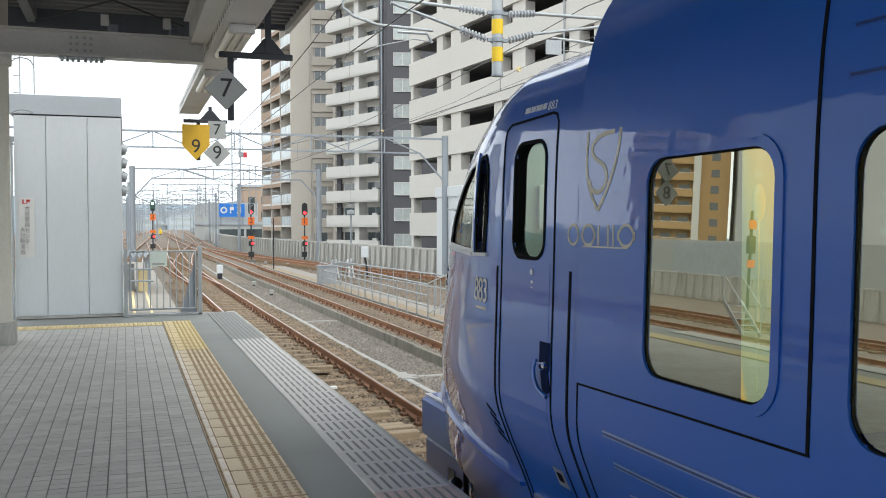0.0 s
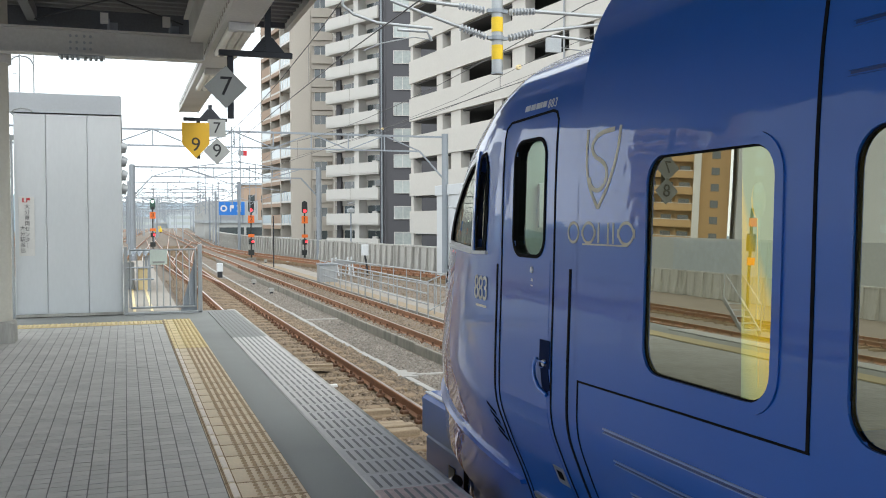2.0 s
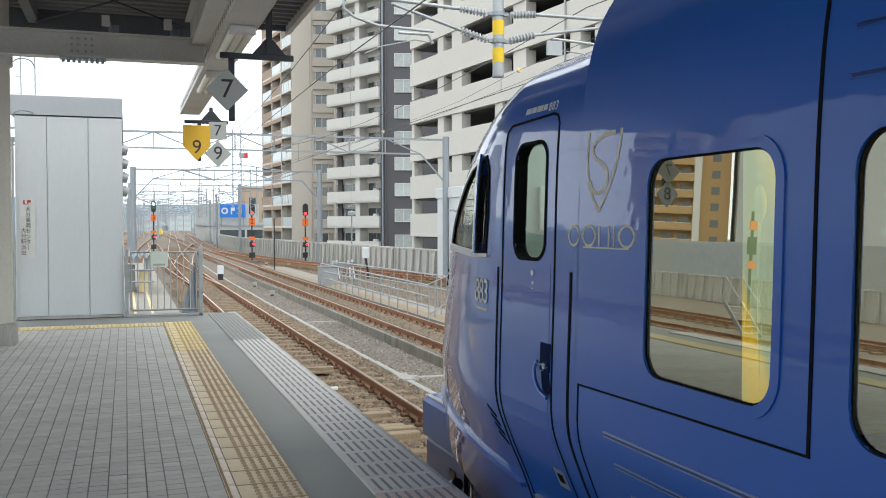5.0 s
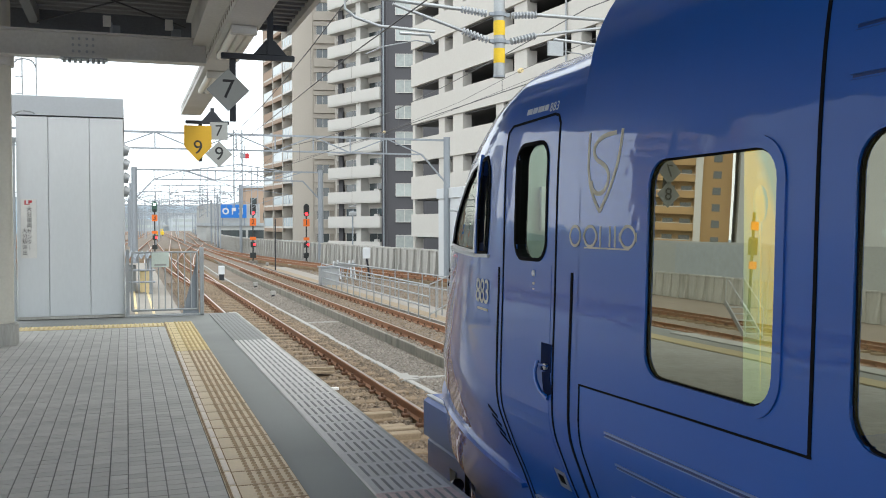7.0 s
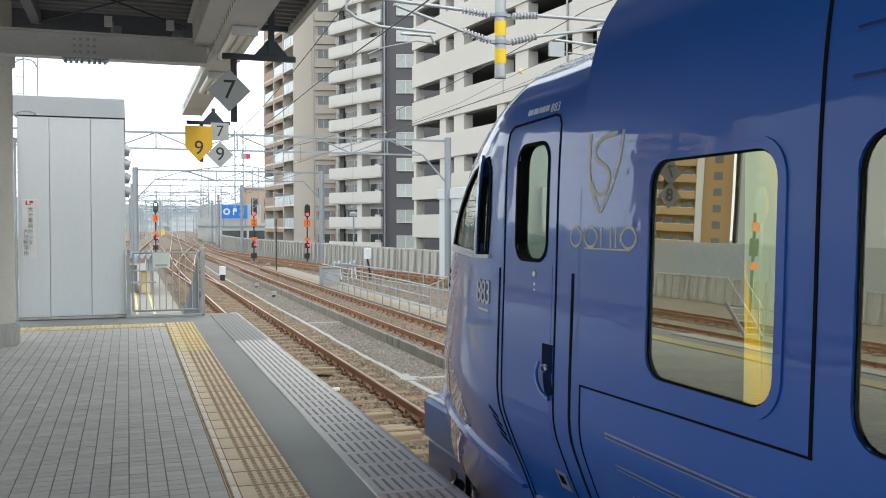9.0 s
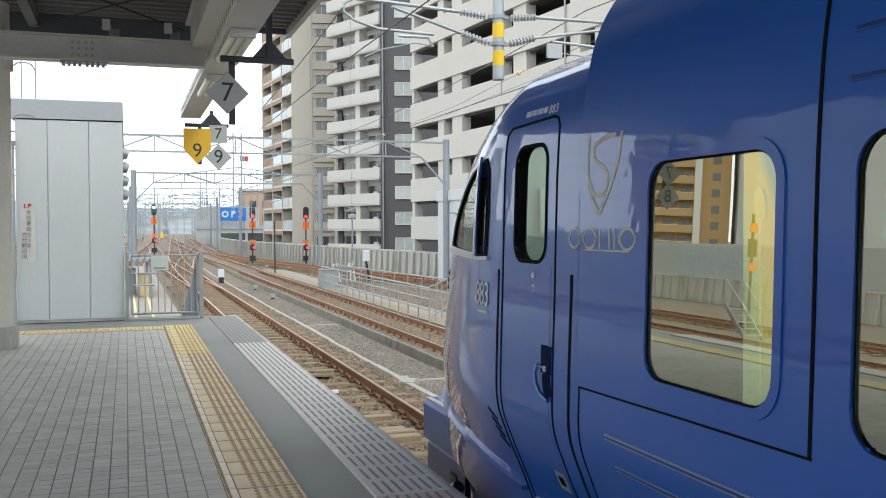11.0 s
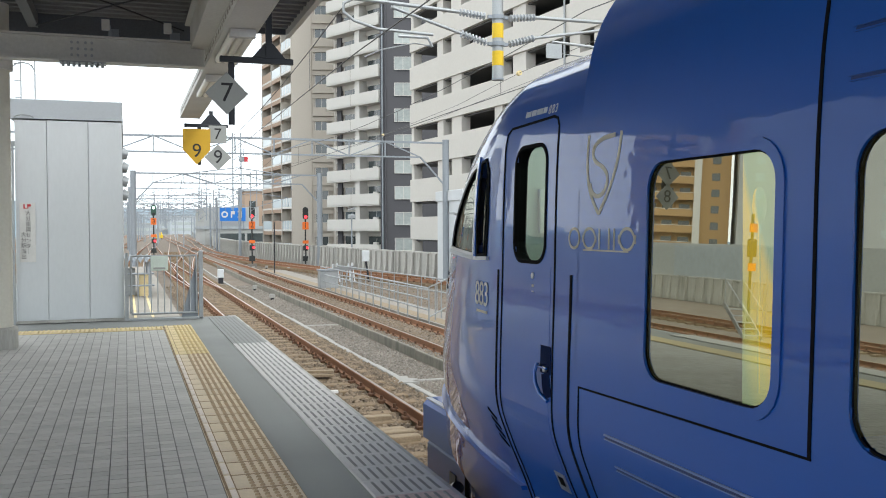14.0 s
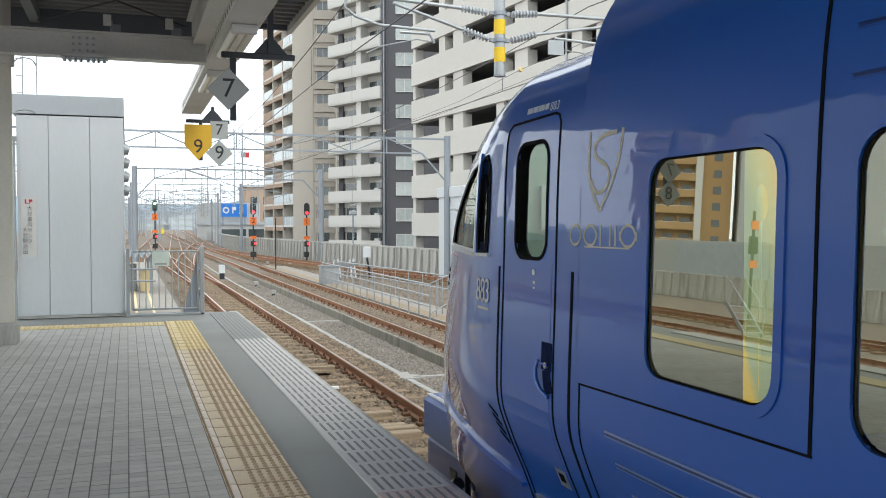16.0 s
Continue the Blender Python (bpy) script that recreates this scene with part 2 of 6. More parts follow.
M = dict(
    paint=enamel("blue_train_paint", (0.0005, 0.083, 0.41), 0.0028),
    # paler than the body paint, to paint the highlight on the beads
    bead=mat("bead_highlight_blue", (0.20, 0.28, 0.52), 0.3, 0.3, 0.06, coat=0.5),
    # side skirt paint, also laid as painted shade between the beads
    paint_dark=mat("dark_blue_paint_and_shade", (0.006, 0.03, 0.15), 0.35, 0.2, 0.1, 4, 40, coat=0.6),
    rubber=mat("black_rubber", (0.006, 0.006, 0.008), 0.85, spec=0.1),
    black=mat("black_void", (0.004, 0.004, 0.005), 0.9, spec=0.05),
    gold=mat("pale_gold_film", (0.46, 0.44, 0.36), 0.4, 0.1, 0.12),
    numeral=mat("pale_numeral_film", (0.52, 0.52, 0.50), 0.4),
    white_film=mat("white_film", (0.55, 0.58, 0.62), 0.4),
    steel=mat("brushed_steel", (0.55, 0.56, 0.58), 0.35, 0.9, 0.1, 5, 80),
    cream=mat("cream_lining", (0.42, 0.38, 0.25), 0.6, 0, 0.08),
    seat=mat("dark_interior", (0.10, 0.09, 0.06), 0.8),
    tile=mat("grey_paving", (0.44, 0.43, 0.405), 0.7, 0, 0.34, 0.7, 60, 0.0006, dirt=(0.31, 0.305, 0.285), dirt_amt=0.4, rand=0.5, island=0.5, stretch=(0.35, 2.4, 1)),
    joint=mat("paving_joint", (0.19, 0.188, 0.18), 0.9, 0, 0.2, 4, 60),
    asphalt=mat("platform_asphalt", (0.255, 0.265, 0.255), 0.8, 0, 0.16, 0.8, 150, 0.0008, dirt=(0.15, 0.155, 0.155), dirt_amt=0.5),
    tactile=mat("tactile_beige", (0.64, 0.535, 0.385), 0.7, 0, 0.14, 3, 50, 0.0004, dirt=(0.38, 0.30, 0.20), dirt_amt=0.4, rand=0.3),
    tactile_y=mat("tactile_yellow", (0.68, 0.55, 0.30), 0.7, 0, 0.14, 3, 50, 0.0004, dirt=(0.3, 0.24, 0.1), dirt_amt=0.4, rand=0.3),
    # darker than the blocks: dirt and the dots' shading in one colour
    tactile_dot=mat("tactile_dot_dirt_shade", (0.36, 0.265, 0.165), 0.7, 0, 0.2, 3, 50),
    tactile_groove=mat("tactile_joint", (0.24, 0.165, 0.095), 0.85, 0, 0.2, 3, 50),
    # yellow dots darkened likewise, their shading included
    tactile_dot_y=mat("tactile_dot_yellow", (0.50, 0.39, 0.19), 0.7, 0, 0.2, 3, 50),
    bar_white=mat("inner_line_white", (0.70, 0.62, 0.55), 0.6, 0, 0.15, 5, 50),
    edge_grey=mat("edge_block_grey", (0.54, 0.53, 0.52), 0.7, 0, 0.12, 2, 60, 0.0004, dirt=(0.40, 0.40, 0.38), dirt_amt=0.4, rand=0.2),
    edge_rib=mat("edge_block_rib", (0.21, 0.21, 0.205), 0.8, 0, 0.25, 4, 60),
    edge_red=mat("edge_block_red", (0.52, 0.41, 0.39), 0.7, 0, 0.3, 9, 60),
    concrete=mat("weathered_concrete", (0.45, 0.445, 0.415), 0.85, 0, 0.25, 1.6, 30, 0.002, dirt=(0.17, 0.165, 0.145), dirt_amt=0.85, stretch=(2, 2, 0.25)),
    concrete_dark=mat("dark_concrete", (0.225, 0.21, 0.185), 0.9, 0, 0.25, 1.5, 30, 0.002, dirt=(0.08, 0.075, 0.065), dirt_amt=0.6),
    trough=mat("cable_trough_concrete", (0.32, 0.315, 0.295), 0.85, 0, 0.15, 2, 30, 0.001, dirt=(0.3, 0.28, 0.24), dirt_amt=0.5),
    ballast=mat("ballast_bed", (0.165, 0.135, 0.105), 0.95, 0, 0.45, 1.1, 28, 0.02, dirt=(0.13, 0.095, 0.065), dirt_amt=0.7),
    stone=mat("ballast_stone", (0.20, 0.18, 0.155), 0.95, 0, 0.75, 0.8, 20, island=0.9),
    stone_rust=mat("rusty_ballast_stone", (0.185, 0.142, 0.10), 0.95, 0, 0.8, 0.8, 20, island=0.9),
    sleeper=mat("stained_sleeper", (0.215, 0.155, 0.095), 0.9, 0, 0.3, 3, 40, 0.002, dirt=(0.15, 0.085, 0.04), dirt_amt=0.7, rand=0.3),
    rust=mat("rusty_rail", (0.30, 0.15, 0.08), 0.8, 0.2, 0.3, 2, 40, 0.0006),
    kerb=mat("stained_kerb_concrete", (0.225, 0.21, 0.175), 0.9, 0, 0.35, 3, 30, 0.002, dirt=(0.11, 0.12, 0.09), dirt_amt=0.75, stretch=(2, 2, 0.3)),
    fastening=mat("rusted_fastening", (0.13, 0.065, 0.035), 0.85, 0.1, 0.3, 3, 40),
    railhead=mat("worn_rail_head", (0.42, 0.36, 0.32), 0.35, 0.8, 0.2, 2, 60),
    whitewall=mat("white_cladding", (0.60, 0.63, 0.65), 0.5, 0, 0.04, 0.6, 30, dirt=(0.5, 0.52, 0.53), dirt_amt=0.3, stretch=(1, 1, 0.3)),
    fascia=mat("grey_fascia", (0.44, 0.47, 0.50), 0.5, 0.1, 0.06, 0.8, 30),
    galv=mat("galvanised_steel", (0.36, 0.38, 0.39), 0.5, 0.6, 0.15, 4, 60),
    galv_far=mat("grey_steel", (0.27, 0.30, 0.33), 0.6, 0.3, 0.1),
    canopy=mat("canopy_beam_paint", (0.56, 0.55, 0.52), 0.6, 0, 0.12, 1.2, 30, dirt=(0.36, 0.34, 0.3), dirt_amt=0.45),
    column_paint=mat("beige_column_paint", (0.58, 0.56, 0.49), 0.55, 0, 0.08, 1.5, 30),
    deck=mat("canopy_deck", (0.17, 0.175, 0.18), 0.7, 0.2, 0.15, 2, 40),
    end_plate=mat("dark_end_plate", (0.12, 0.13, 0.15), 0.6, 0.2, 0.2, 3, 40),
    dark_steel=mat("dark_steel", (0.03, 0.033, 0.04), 0.5, 0.4),
    tube=mat("lamp_tube", (0.80, 0.77, 0.68), 0.35),
    sign_white=mat("sign_white", (0.31, 0.32, 0.305), 0.5, 0, 0.06),
    sign_yellow=mat("sign_yellow", (0.56, 0.33, 0.015), 0.45, 0, 0.06),
    ink=mat("sign_ink", (0.015, 0.015, 0.018), 0.6),
    red_ink=mat("red_ink", (0.5, 0.03, 0.04), 0.6),
    plaque=mat("plaque_white", (0.66, 0.66, 0.64), 0.5),
    yellow_band=mat("yellow_band", (0.72, 0.48, 0.01), 0.5),
    porcelain=mat("grey_porcelain", (0.33, 0.35, 0.365), 0.25),
    # lightened steel colour stands for haze over the far masts
    mast_far=mat("haze_tinted_steel", (0.33, 0.36, 0.39), 0.7, 0.1, 0.1),
    wire=mat("wire", (0.10, 0.10, 0.10), 0.6, 0.5),
    garage=mat("garage_panel", (0.60, 0.575, 0.53), 0.8, 0, 0.05, 0.15, 6, dirt=(0.48, 0.45, 0.41), dirt_amt=0.3),
    # dark grey puts the shade inside the open decks into the colour
    garage_in=mat("garage_inside_shade", (0.12, 0.12, 0.12), 0.9),
    apt_white=mat("balcony_white", (0.60, 0.585, 0.55), 0.75, 0, 0.05, 0.2, 5),
    apt_beige=mat("wall_beige", (0.47, 0.43, 0.375), 0.8, 0, 0.06, 0.2, 6),
    apt_brown=mat("wall_brown", (0.36, 0.26, 0.19), 0.8, 0, 0.06, 0.2, 6),
    apt_dark=mat("wall_charcoal", (0.085, 0.085, 0.095), 0.7, 0, 0.08, 0.2, 6),
    # darker wall tone with the shade behind balconies painted in
    apt_shade=mat("recess_wall_shade", (0.34, 0.31, 0.27), 0.8),
    glass_far=mat("window_glass", (0.05, 0.065, 0.07), 0.08, 0, 0.3, 0.3, 2, spec=1.0),
    curtain=mat("curtained_window", (0.40, 0.44, 0.43), 0.2, 0, 0.3, 0.5, 3, rand=0.6),
    glass_rail=mat("frosted_glass_rail", (0.50, 0.56, 0.58), 0.2, 0, 0.1),
    orange=mat("orange_wall", (0.44, 0.28, 0.13), 0.8, 0, 0.06, 0.1, 4),
    greyblock=mat("grey_block_wall", (0.40, 0.41, 0.40), 0.85, 0, 0.1, 0.1, 4),
    earth=mat("town_ground", (0.16, 0.16, 0.15), 0.95, 0, 0.3, 0.02, 0.6),
    # hill and far-town colours have the distance haze mixed in
    hill=mat("haze_tinted_hill", (0.20, 0.27, 0.32), 0.95, 0, 0.25, 0.01, 0.2),
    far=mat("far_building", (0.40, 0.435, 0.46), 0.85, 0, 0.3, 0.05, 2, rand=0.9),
    sign_blue=mat("sign_blue", (0.02, 0.18, 0.60), 0.4),
    sign_orange=mat("orange_plate", (0.75, 0.16, 0.02), 0.5),
    lamp_red=lit("lit_red_lamp", (1.0, 0.03, 0.04), 3.0),
    lamp_green=lit("lit_white_green_lamp", (0.75, 1.0, 0.9), 2.5),
    recess=mat("recess_shade_blue", (0.003, 0.010, 0.045), 0.8, spec=0.1),
    cab_panel=mat("cab_panel_green", (0.42, 0.49, 0.46), 0.5),
    lamp_dark=mat("signal_black", (0.02, 0.025, 0.025), 0.6),
    signal_green=mat("signal_dark_green", (0.03, 0.08, 0.06), 0.6),
    # glow added only to brighten the cab interior
    cab_fill=lit("cab_fill_light", (0.85, 1.0, 0.92), 4.5),
    machine=mat("machine_yellow", (0.70, 0.50, 0.04), 0.5),
    map_green=mat("notice_green", (0.56, 0.63, 0.57), 0.5),
    timber=mat("timber_board", (0.27, 0.21, 0.14), 0.9, 0, 0.3, 4, 40, stretch=(1, 6, 1)),
    walkway=mat("walkway_concrete", (0.27, 0.25, 0.22), 0.9, 0, 0.2, 0.8, 25, 0.002),
    window=coated_glass("coated_window_glass", 0.55, (0.62, 0.66, 0.5)),
    cabglass=coated_glass("cab_window_glass", 0.10, (0.66, 0.78, 0.70)),
    windshield=coated_glass("dark_windshield", 0.35, (0.10, 0.12, 0.13)),
    spiral=spiral_light("spiral_light", 1.16, 1.0),
    spiral_dim=spiral_light("spiral_light_dim", 1.16, 1.3),
)


# ---- mesh helpers ----
class G:
    """A growing mesh."""

    def __init__(self):
        self.v, self.f = [], []

    def add(self, verts, faces):
        k = len(self.v)
        self.v += [tuple(p) for p in verts]
        self.f += [tuple(i + k for i in q) for q in faces]
        return self

    def box(self, x0, x1, y0, y1, z0, z1):
        return self.add([(x, y, z) for x in (x0, x1) for y in (y0, y1) for z in (z0, z1)],
                        [(0, 1, 3, 2), (4, 6, 7, 5), (0, 4, 5, 1), (2, 3, 7, 6), (0, 2, 6, 4), (1, 5, 7, 3)])

    def cbox(self, x0, x1, y0, y1, z0, z1, c=0.01):
        """A box with chamfered edges round its top and its upright corners."""
        def loop(d, z):
            return [(x0 + d + c, y0 + d, z), (x1 - d - c, y0 + d, z), (x1 - d, y0 + d + c, z), (x1 - d, y1 - d - c, z),
                    (x1 - d - c, y1 - d, z), (x0 + d + c, y1 - d, z), (x0 + d, y1 - d - c, z), (x0 + d, y0 + d + c, z)]
        v = loop(0, z0) + loop(0, z1 - c) + loop(c * 0.8, z1)
        f = [tuple(range(7, -1, -1)), tuple(range(16, 24))]
        for r in (0, 8):
            f += [(r + i, r + (i + 1) % 8, r + 8 + (i + 1) % 8, r + 8 + i) for i in range(8)]
        return self.add(v, f)

    def rod(self, a, b, r, r2=None, n=8):
        a, b = Vector(a), Vector(b)
        r2 = r if r2 is None else r2
        d = (b - a).normalized()
        u = d.orthogonal().normalized()
        w = d.cross(u)
        v = [p + (u * math.cos(2 * math.pi * i / n) + w * math.sin(2 * math.pi * i / n)) * q for p, q in ((a, r), (b, r2)) for i in range(n)]
        return self.add(v, [(i, (i + 1) % n, n + (i + 1) % n, n + i) for i in range(n)] + [tuple(range(n - 1, -1, -1)), tuple(range(n, 2 * n))])

    def path(self, pts, r, n=6):
        """One bent tube through the points."""
        p = [Vector(q) for q in pts]
        u, rings = None, []
        for i, q in enumerate(p):
            d = (p[min(i + 1, len(p) - 1)] - p[max(i - 1, 0)]).normalized()
            u = d.orthogonal() if u is None else u - d * u.dot(d)
            u = (u if u.length > 1e-4 else d.orthogonal()).normalized()
            w = d.cross(u)
            rings += [q + (u * math.cos(2 * math.pi * k / n) + w * math.sin(2 * math.pi * k / n)) * r for k in range(n)]
        m = (len(p) - 1) * n
        f = [(j * n + k, j * n + (k + 1) % n, (j + 1) * n + (k + 1) % n, (j + 1) * n + k) for j in range(len(p) - 1) for k in range(n)]
        return self.add(rings, f + [tuple(range(n - 1, -1, -1)), tuple(range(m, m + n))])

    def lathe(self, a, b, profile, n=14):
        """A turned body from a to b; profile of (share of the length, radius)."""
        a, b = Vector(a), Vector(b)
        d = (b - a).normalized()
        u = d.orthogonal().normalized()
        w = d.cross(u)
        v = [a + (b - a) * t + (u * math.cos(2 * math.pi * k / n) + w * math.sin(2 * math.pi * k / n)) * r for t, r in profile for k in range(n)]
        m = (len(profile) - 1) * n
        f = [(j * n + k, j * n + (k + 1) % n, (j + 1) * n + (k + 1) % n, (j + 1) * n + k) for j in range(len(profile) - 1) for k in range(n)]
        return self.add(v, f + [tuple(range(n - 1, -1, -1)), tuple(range(m, m + n))])

    def beam(self, a, b, w, h):
        """A square bar from a to b."""
        a, b = Vector(a), Vector(b)
        d = (b - a).normalized()
        s = d.cross(Vector((0, 0, 1)))
        s = s.normalized() if s.length > 1e-4 else Vector((1, 0, 0))
        t = s.cross(d)
        v = [p + s * i * w / 2 + t * j * h / 2 for p in (a, b) for i, j in ((-1, -1), (1, -1), (1, 1), (-1, 1))]
        return self.add(v, [(0, 1, 2, 3), (7, 6, 5, 4), (0, 4, 5, 1), (1, 5, 6, 2), (2, 6, 7, 3), (3, 7, 4, 0)])

    def slab(self, poly, a, b, axis="z"):
        """A flat polygon given in the two other axes, thick from a to b."""
        def put(p, q):
            return {"x": (q, *p), "y": (p[0], q, p[1]), "z": (*p, q)}[axis]
        n = len(poly)
        v = [put(p, a) for p in poly] + [put(p, b) for p in poly]
        return self.add(v, [tuple(range(n - 1, -1, -1)), tuple(range(n, 2 * n))] + [(i, (i + 1) % n, n + (i + 1) % n, n + i) for i in range(n)])

    def sweep(self, section, line):
        """A closed section (side, up) carried along a line on the plan: (x, y, z)."""
        n, rings = len(section), []
        for i, p in enumerate(line):
            a, b = Vector(line[max(0, i - 1)]), Vector(line[min(len(line) - 1, i + 1)])
            d = (b - a)
            d.z = 0
            d.normalize()
            s = Vector((d.y, -d.x, 0))
            rings += [Vector(p) + s * u + Vector((0, 0, w)) for u, w in section]
        f = [(k * n + i, k * n + (i + 1) % n, (k + 1) * n + (i + 1) % n, (k + 1) * n + i) for k in range(len(line) - 1) for i in range(n)]
        m = (len(line) - 1) * n
        return self.add(rings, f + [tuple(range(n - 1, -1, -1)), tuple(range(m, m + n))])

    def mesh(self, name, material, smooth=False):
        me = bpy.data.meshes.new(name)
        me.from_pydata(self.v, [], self.f)
        me.materials.append(material)
        if smooth:
            me.polygons.foreach_set("use_smooth", [True] * len(me.polygons))
            me.set_sharp_from_angle(angle=radians(35))
        me.update()
        return me


def part(name, g, material, parent, label="", smooth=False):
    ob = new(name, g.mesh(name, material, smooth) if isinstance(g, G) else g)
    ob.parent = parent
    if label:
        tagged(ob, label)
    return ob


def thing(name, label, category, at=None, group="", kind=""):
    ob = new(name)
    ob.empty_display_size = 0.2
    if at is not None:
        ob.matrix_basis = at
    return tagged(ob, label, category, group, kind)


def structure(name, g, material, label, category="structure", smooth=False):
    return tagged(new(name, g.mesh(name, material, smooth)), label, category, kind="structure")


def stuff(name, g, material, label, category):
    return tagged(new(name, g.mesh(name, material)), label, category, kind="stuff")


def writing(body, size, depth, material):
    """Letters as a mesh, centred, upright in the local x-z plane, facing -y."""
    cu = bpy.data.curves.new("writing", "FONT")
    cu.body, cu.size, cu.extrude, cu.align_x, cu.align_y = body, size, depth, "CENTER", "CENTER"
    ob = new("writing", cu)
    bpy.context.view_layer.update()
    me = bpy.data.meshes.new_from_object(ob.evaluated_get(bpy.context.evaluated_depsgraph_get()))
    bpy.data.objects.remove(ob)
    me.transform(Matrix.Rotation(radians(90), 4, "X"))
    me.materials.clear()
    me.materials.append(material)
    return me


# ---- large structure ----
def bend(y):
    """How far the lines drift to the right beyond the platforms."""
    if y < 42:
        return 0.0
    if y < 92:
        return 0.00045 * (y - 42) ** 2
    return 1.125 + 0.045 * (y - 92)


def curve_through(knots, y):
    for (x0, y0), (x1, y1) in zip(knots, knots[1:]):
        if y <= y1:
            k = (y - y0) / (y1 - y0)
            return x0 + (x1 - x0) * k
    return knots[-1][0]


def spread(*stops):
    out = []
    for (a, step), (b, _) in zip(stops, stops[1:]):
        y = a
        while y < b - 1e-6:
            out.append(y)
            y += step
    return out + [stops[-1][0]]


RAIL_TOP = -1.10
ground = structure("ground", G().box(-900, 900, -400, 1600, -8.0, -7.5), M["earth"], "grey town ground far below the viaduct", "ground")
deck_line = [(0, y, 0) for y in spread((-40, 20), (40, 5), (150, 20), (420, 0))]
PARAPET = [(19.0, -40), (16.6, 20), (14.3, 42), (13.6, 48), (12.8, 58), (12.0, 66), (10.9, 80), (10.4, 95), (10.9, 115), (12.9, 150), (26, 420)]
bed = G()
ys = spread((-40, 10), (40, 5), (150, 20), (420, 0))
v, q = [], []
for y in ys:
    v += [(-29.1 + bend(y) * 0.2, y, -1.34), (curve_through(PARAPET, y), y, -1.34), (curve_through(PARAPET, y), y, -2.6), (-29.1 + bend(y) * 0.2, y, -2.6)]
for i in range(len(ys) - 1):
    a = 4 * i
    q += [(a + j, a + (j + 1) % 4, a + 4 + (j + 1) % 4, a + 4 + j) for j in range(4)]
bed.add(v, q + [(0, 1, 2, 3), tuple(len(v) - 4 + j for j in (3, 2, 1, 0))])
track_bed = structure("track_bed", bed, M["ballast"], "brown gravelled bed of the railway viaduct", "track bed")

# raised bed of the farther line with its low concrete kerb
line7 = [(x, y, 0) for y in spread((-30, 10), (60, 5), (95, 0)) for x in (6.75 + bend(y),)]
structure("raised_bed", G().sweep([(-0.96, -1.4), (-0.96, -1.20), (1.0, -1.20), (1.0, -1.4)], line7), M["ballast"], "gravel bed of the farther line", "track bed")
kerb = thing("kerb_edging", "low weathered concrete kerb beside the gravel bed", "kerb", kind="structure")
for i in range(40):
    y = -6 + i * 1.9
    g = G().cbox(5.735 + bend(y), 5.80 + bend(y), y, y + 1.87, -1.42, -1.135 + random.uniform(-0.012, 0.012), 0.015)
    part("kerb_stone", g, M["kerb"], kerb)

# ---- platform ----
PE, PW = 1.67, -5.80
platform = structure("platform", G().slab([(PW, -14), (PE, -14), (PE, 15.62), (1.15, 15.62), (1.15, 15.8), (0.0, 15.8), (0.0, 27), (PW, 27)], -1.35, -0.012), M["asphalt"], "asphalt-topped concrete island platform", "platform")
structure("platform_edge", G().box(PE - 0.10, PE + 0.03, -14, 15.62, -0.16, -0.008).box(PE - 0.3, PE - 0.02, -14, 15.6, -1.3, -0.17), M["concrete"], "concrete nosing along the platform edge", "platform edge")

# paving laid in small square setts
paving = thing("paving", "grey concrete sett paving on the platform", "paving", kind="structure")
part("paving_bed", G().box(PW + 1.4, 0.497, -10, 13.72, -0.011, -0.004), M["joint"], paving)
SETT = 0.1005


def sett(g, x, y, dz):
    s, w = SETT / 2 - 0.0019, SETT / 2 - 0.0010
    c = 0.002
    g.add([(x - s, y - w, -0.01), (x + s, y - w, -0.01), (x + s, y + w, -0.01), (x - s, y + w, -0.01),
           (x - s + c, y - w + c, dz), (x + s - c, y - w + c, dz), (x + s - c, y + w - c, dz), (x - s + c, y + w - c, dz)],
          [(4, 5, 6, 7), (0, 1, 5, 4), (1, 2, 6, 5), (2, 3, 7, 6), (3, 0, 4, 7)])


one = G()
sett(one, 0, 0, 0.0)
sett_mesh = one.mesh("sett", M["tile"])
rest = G()
cols, rows_ = int((0.497 - PW - 1.4) / SETT), int((13.72 + 8.05) / SETT)
for i in range(cols):
    for j in range(rows_):
        x, y = 0.497 - SETT * (i + 0.5), -8.05 + SETT * (j + 0.5)
        dz = random.uniform(-0.0012, 0.0)
        if i < 12 and 128 <= j < 153:
            ob = new("sett", sett_mesh)
            ob.parent, ob.location = paving, (x, y, dz)
        else:
            sett(rest, x, y, dz)
tagged(part("sett_field", rest, M["tile"], paving), kind="stuff")


def dot(g, x, y, r=0.0165, h=0.010):
    n = 5
    ring = [(math.cos(2 * math.pi * i / n), math.sin(2 * math.pi * i / n)) for i in range(n)]
    g.add([(x + a * r, y + b * r, 0.004) for a, b in ring] + [(x + a * r * 0.62, y + b * r * 0.62, 0.004 + h) for a, b in ring],
          [(i, (i + 1) % n, n + (i + 1) % n, n + i) for i in range(n)] + [tuple(range(n, 2 * n))])


tact = thing("tactile_paving", "beige and yellow tactile warning paving with dots", "tactile paving", kind="structure")
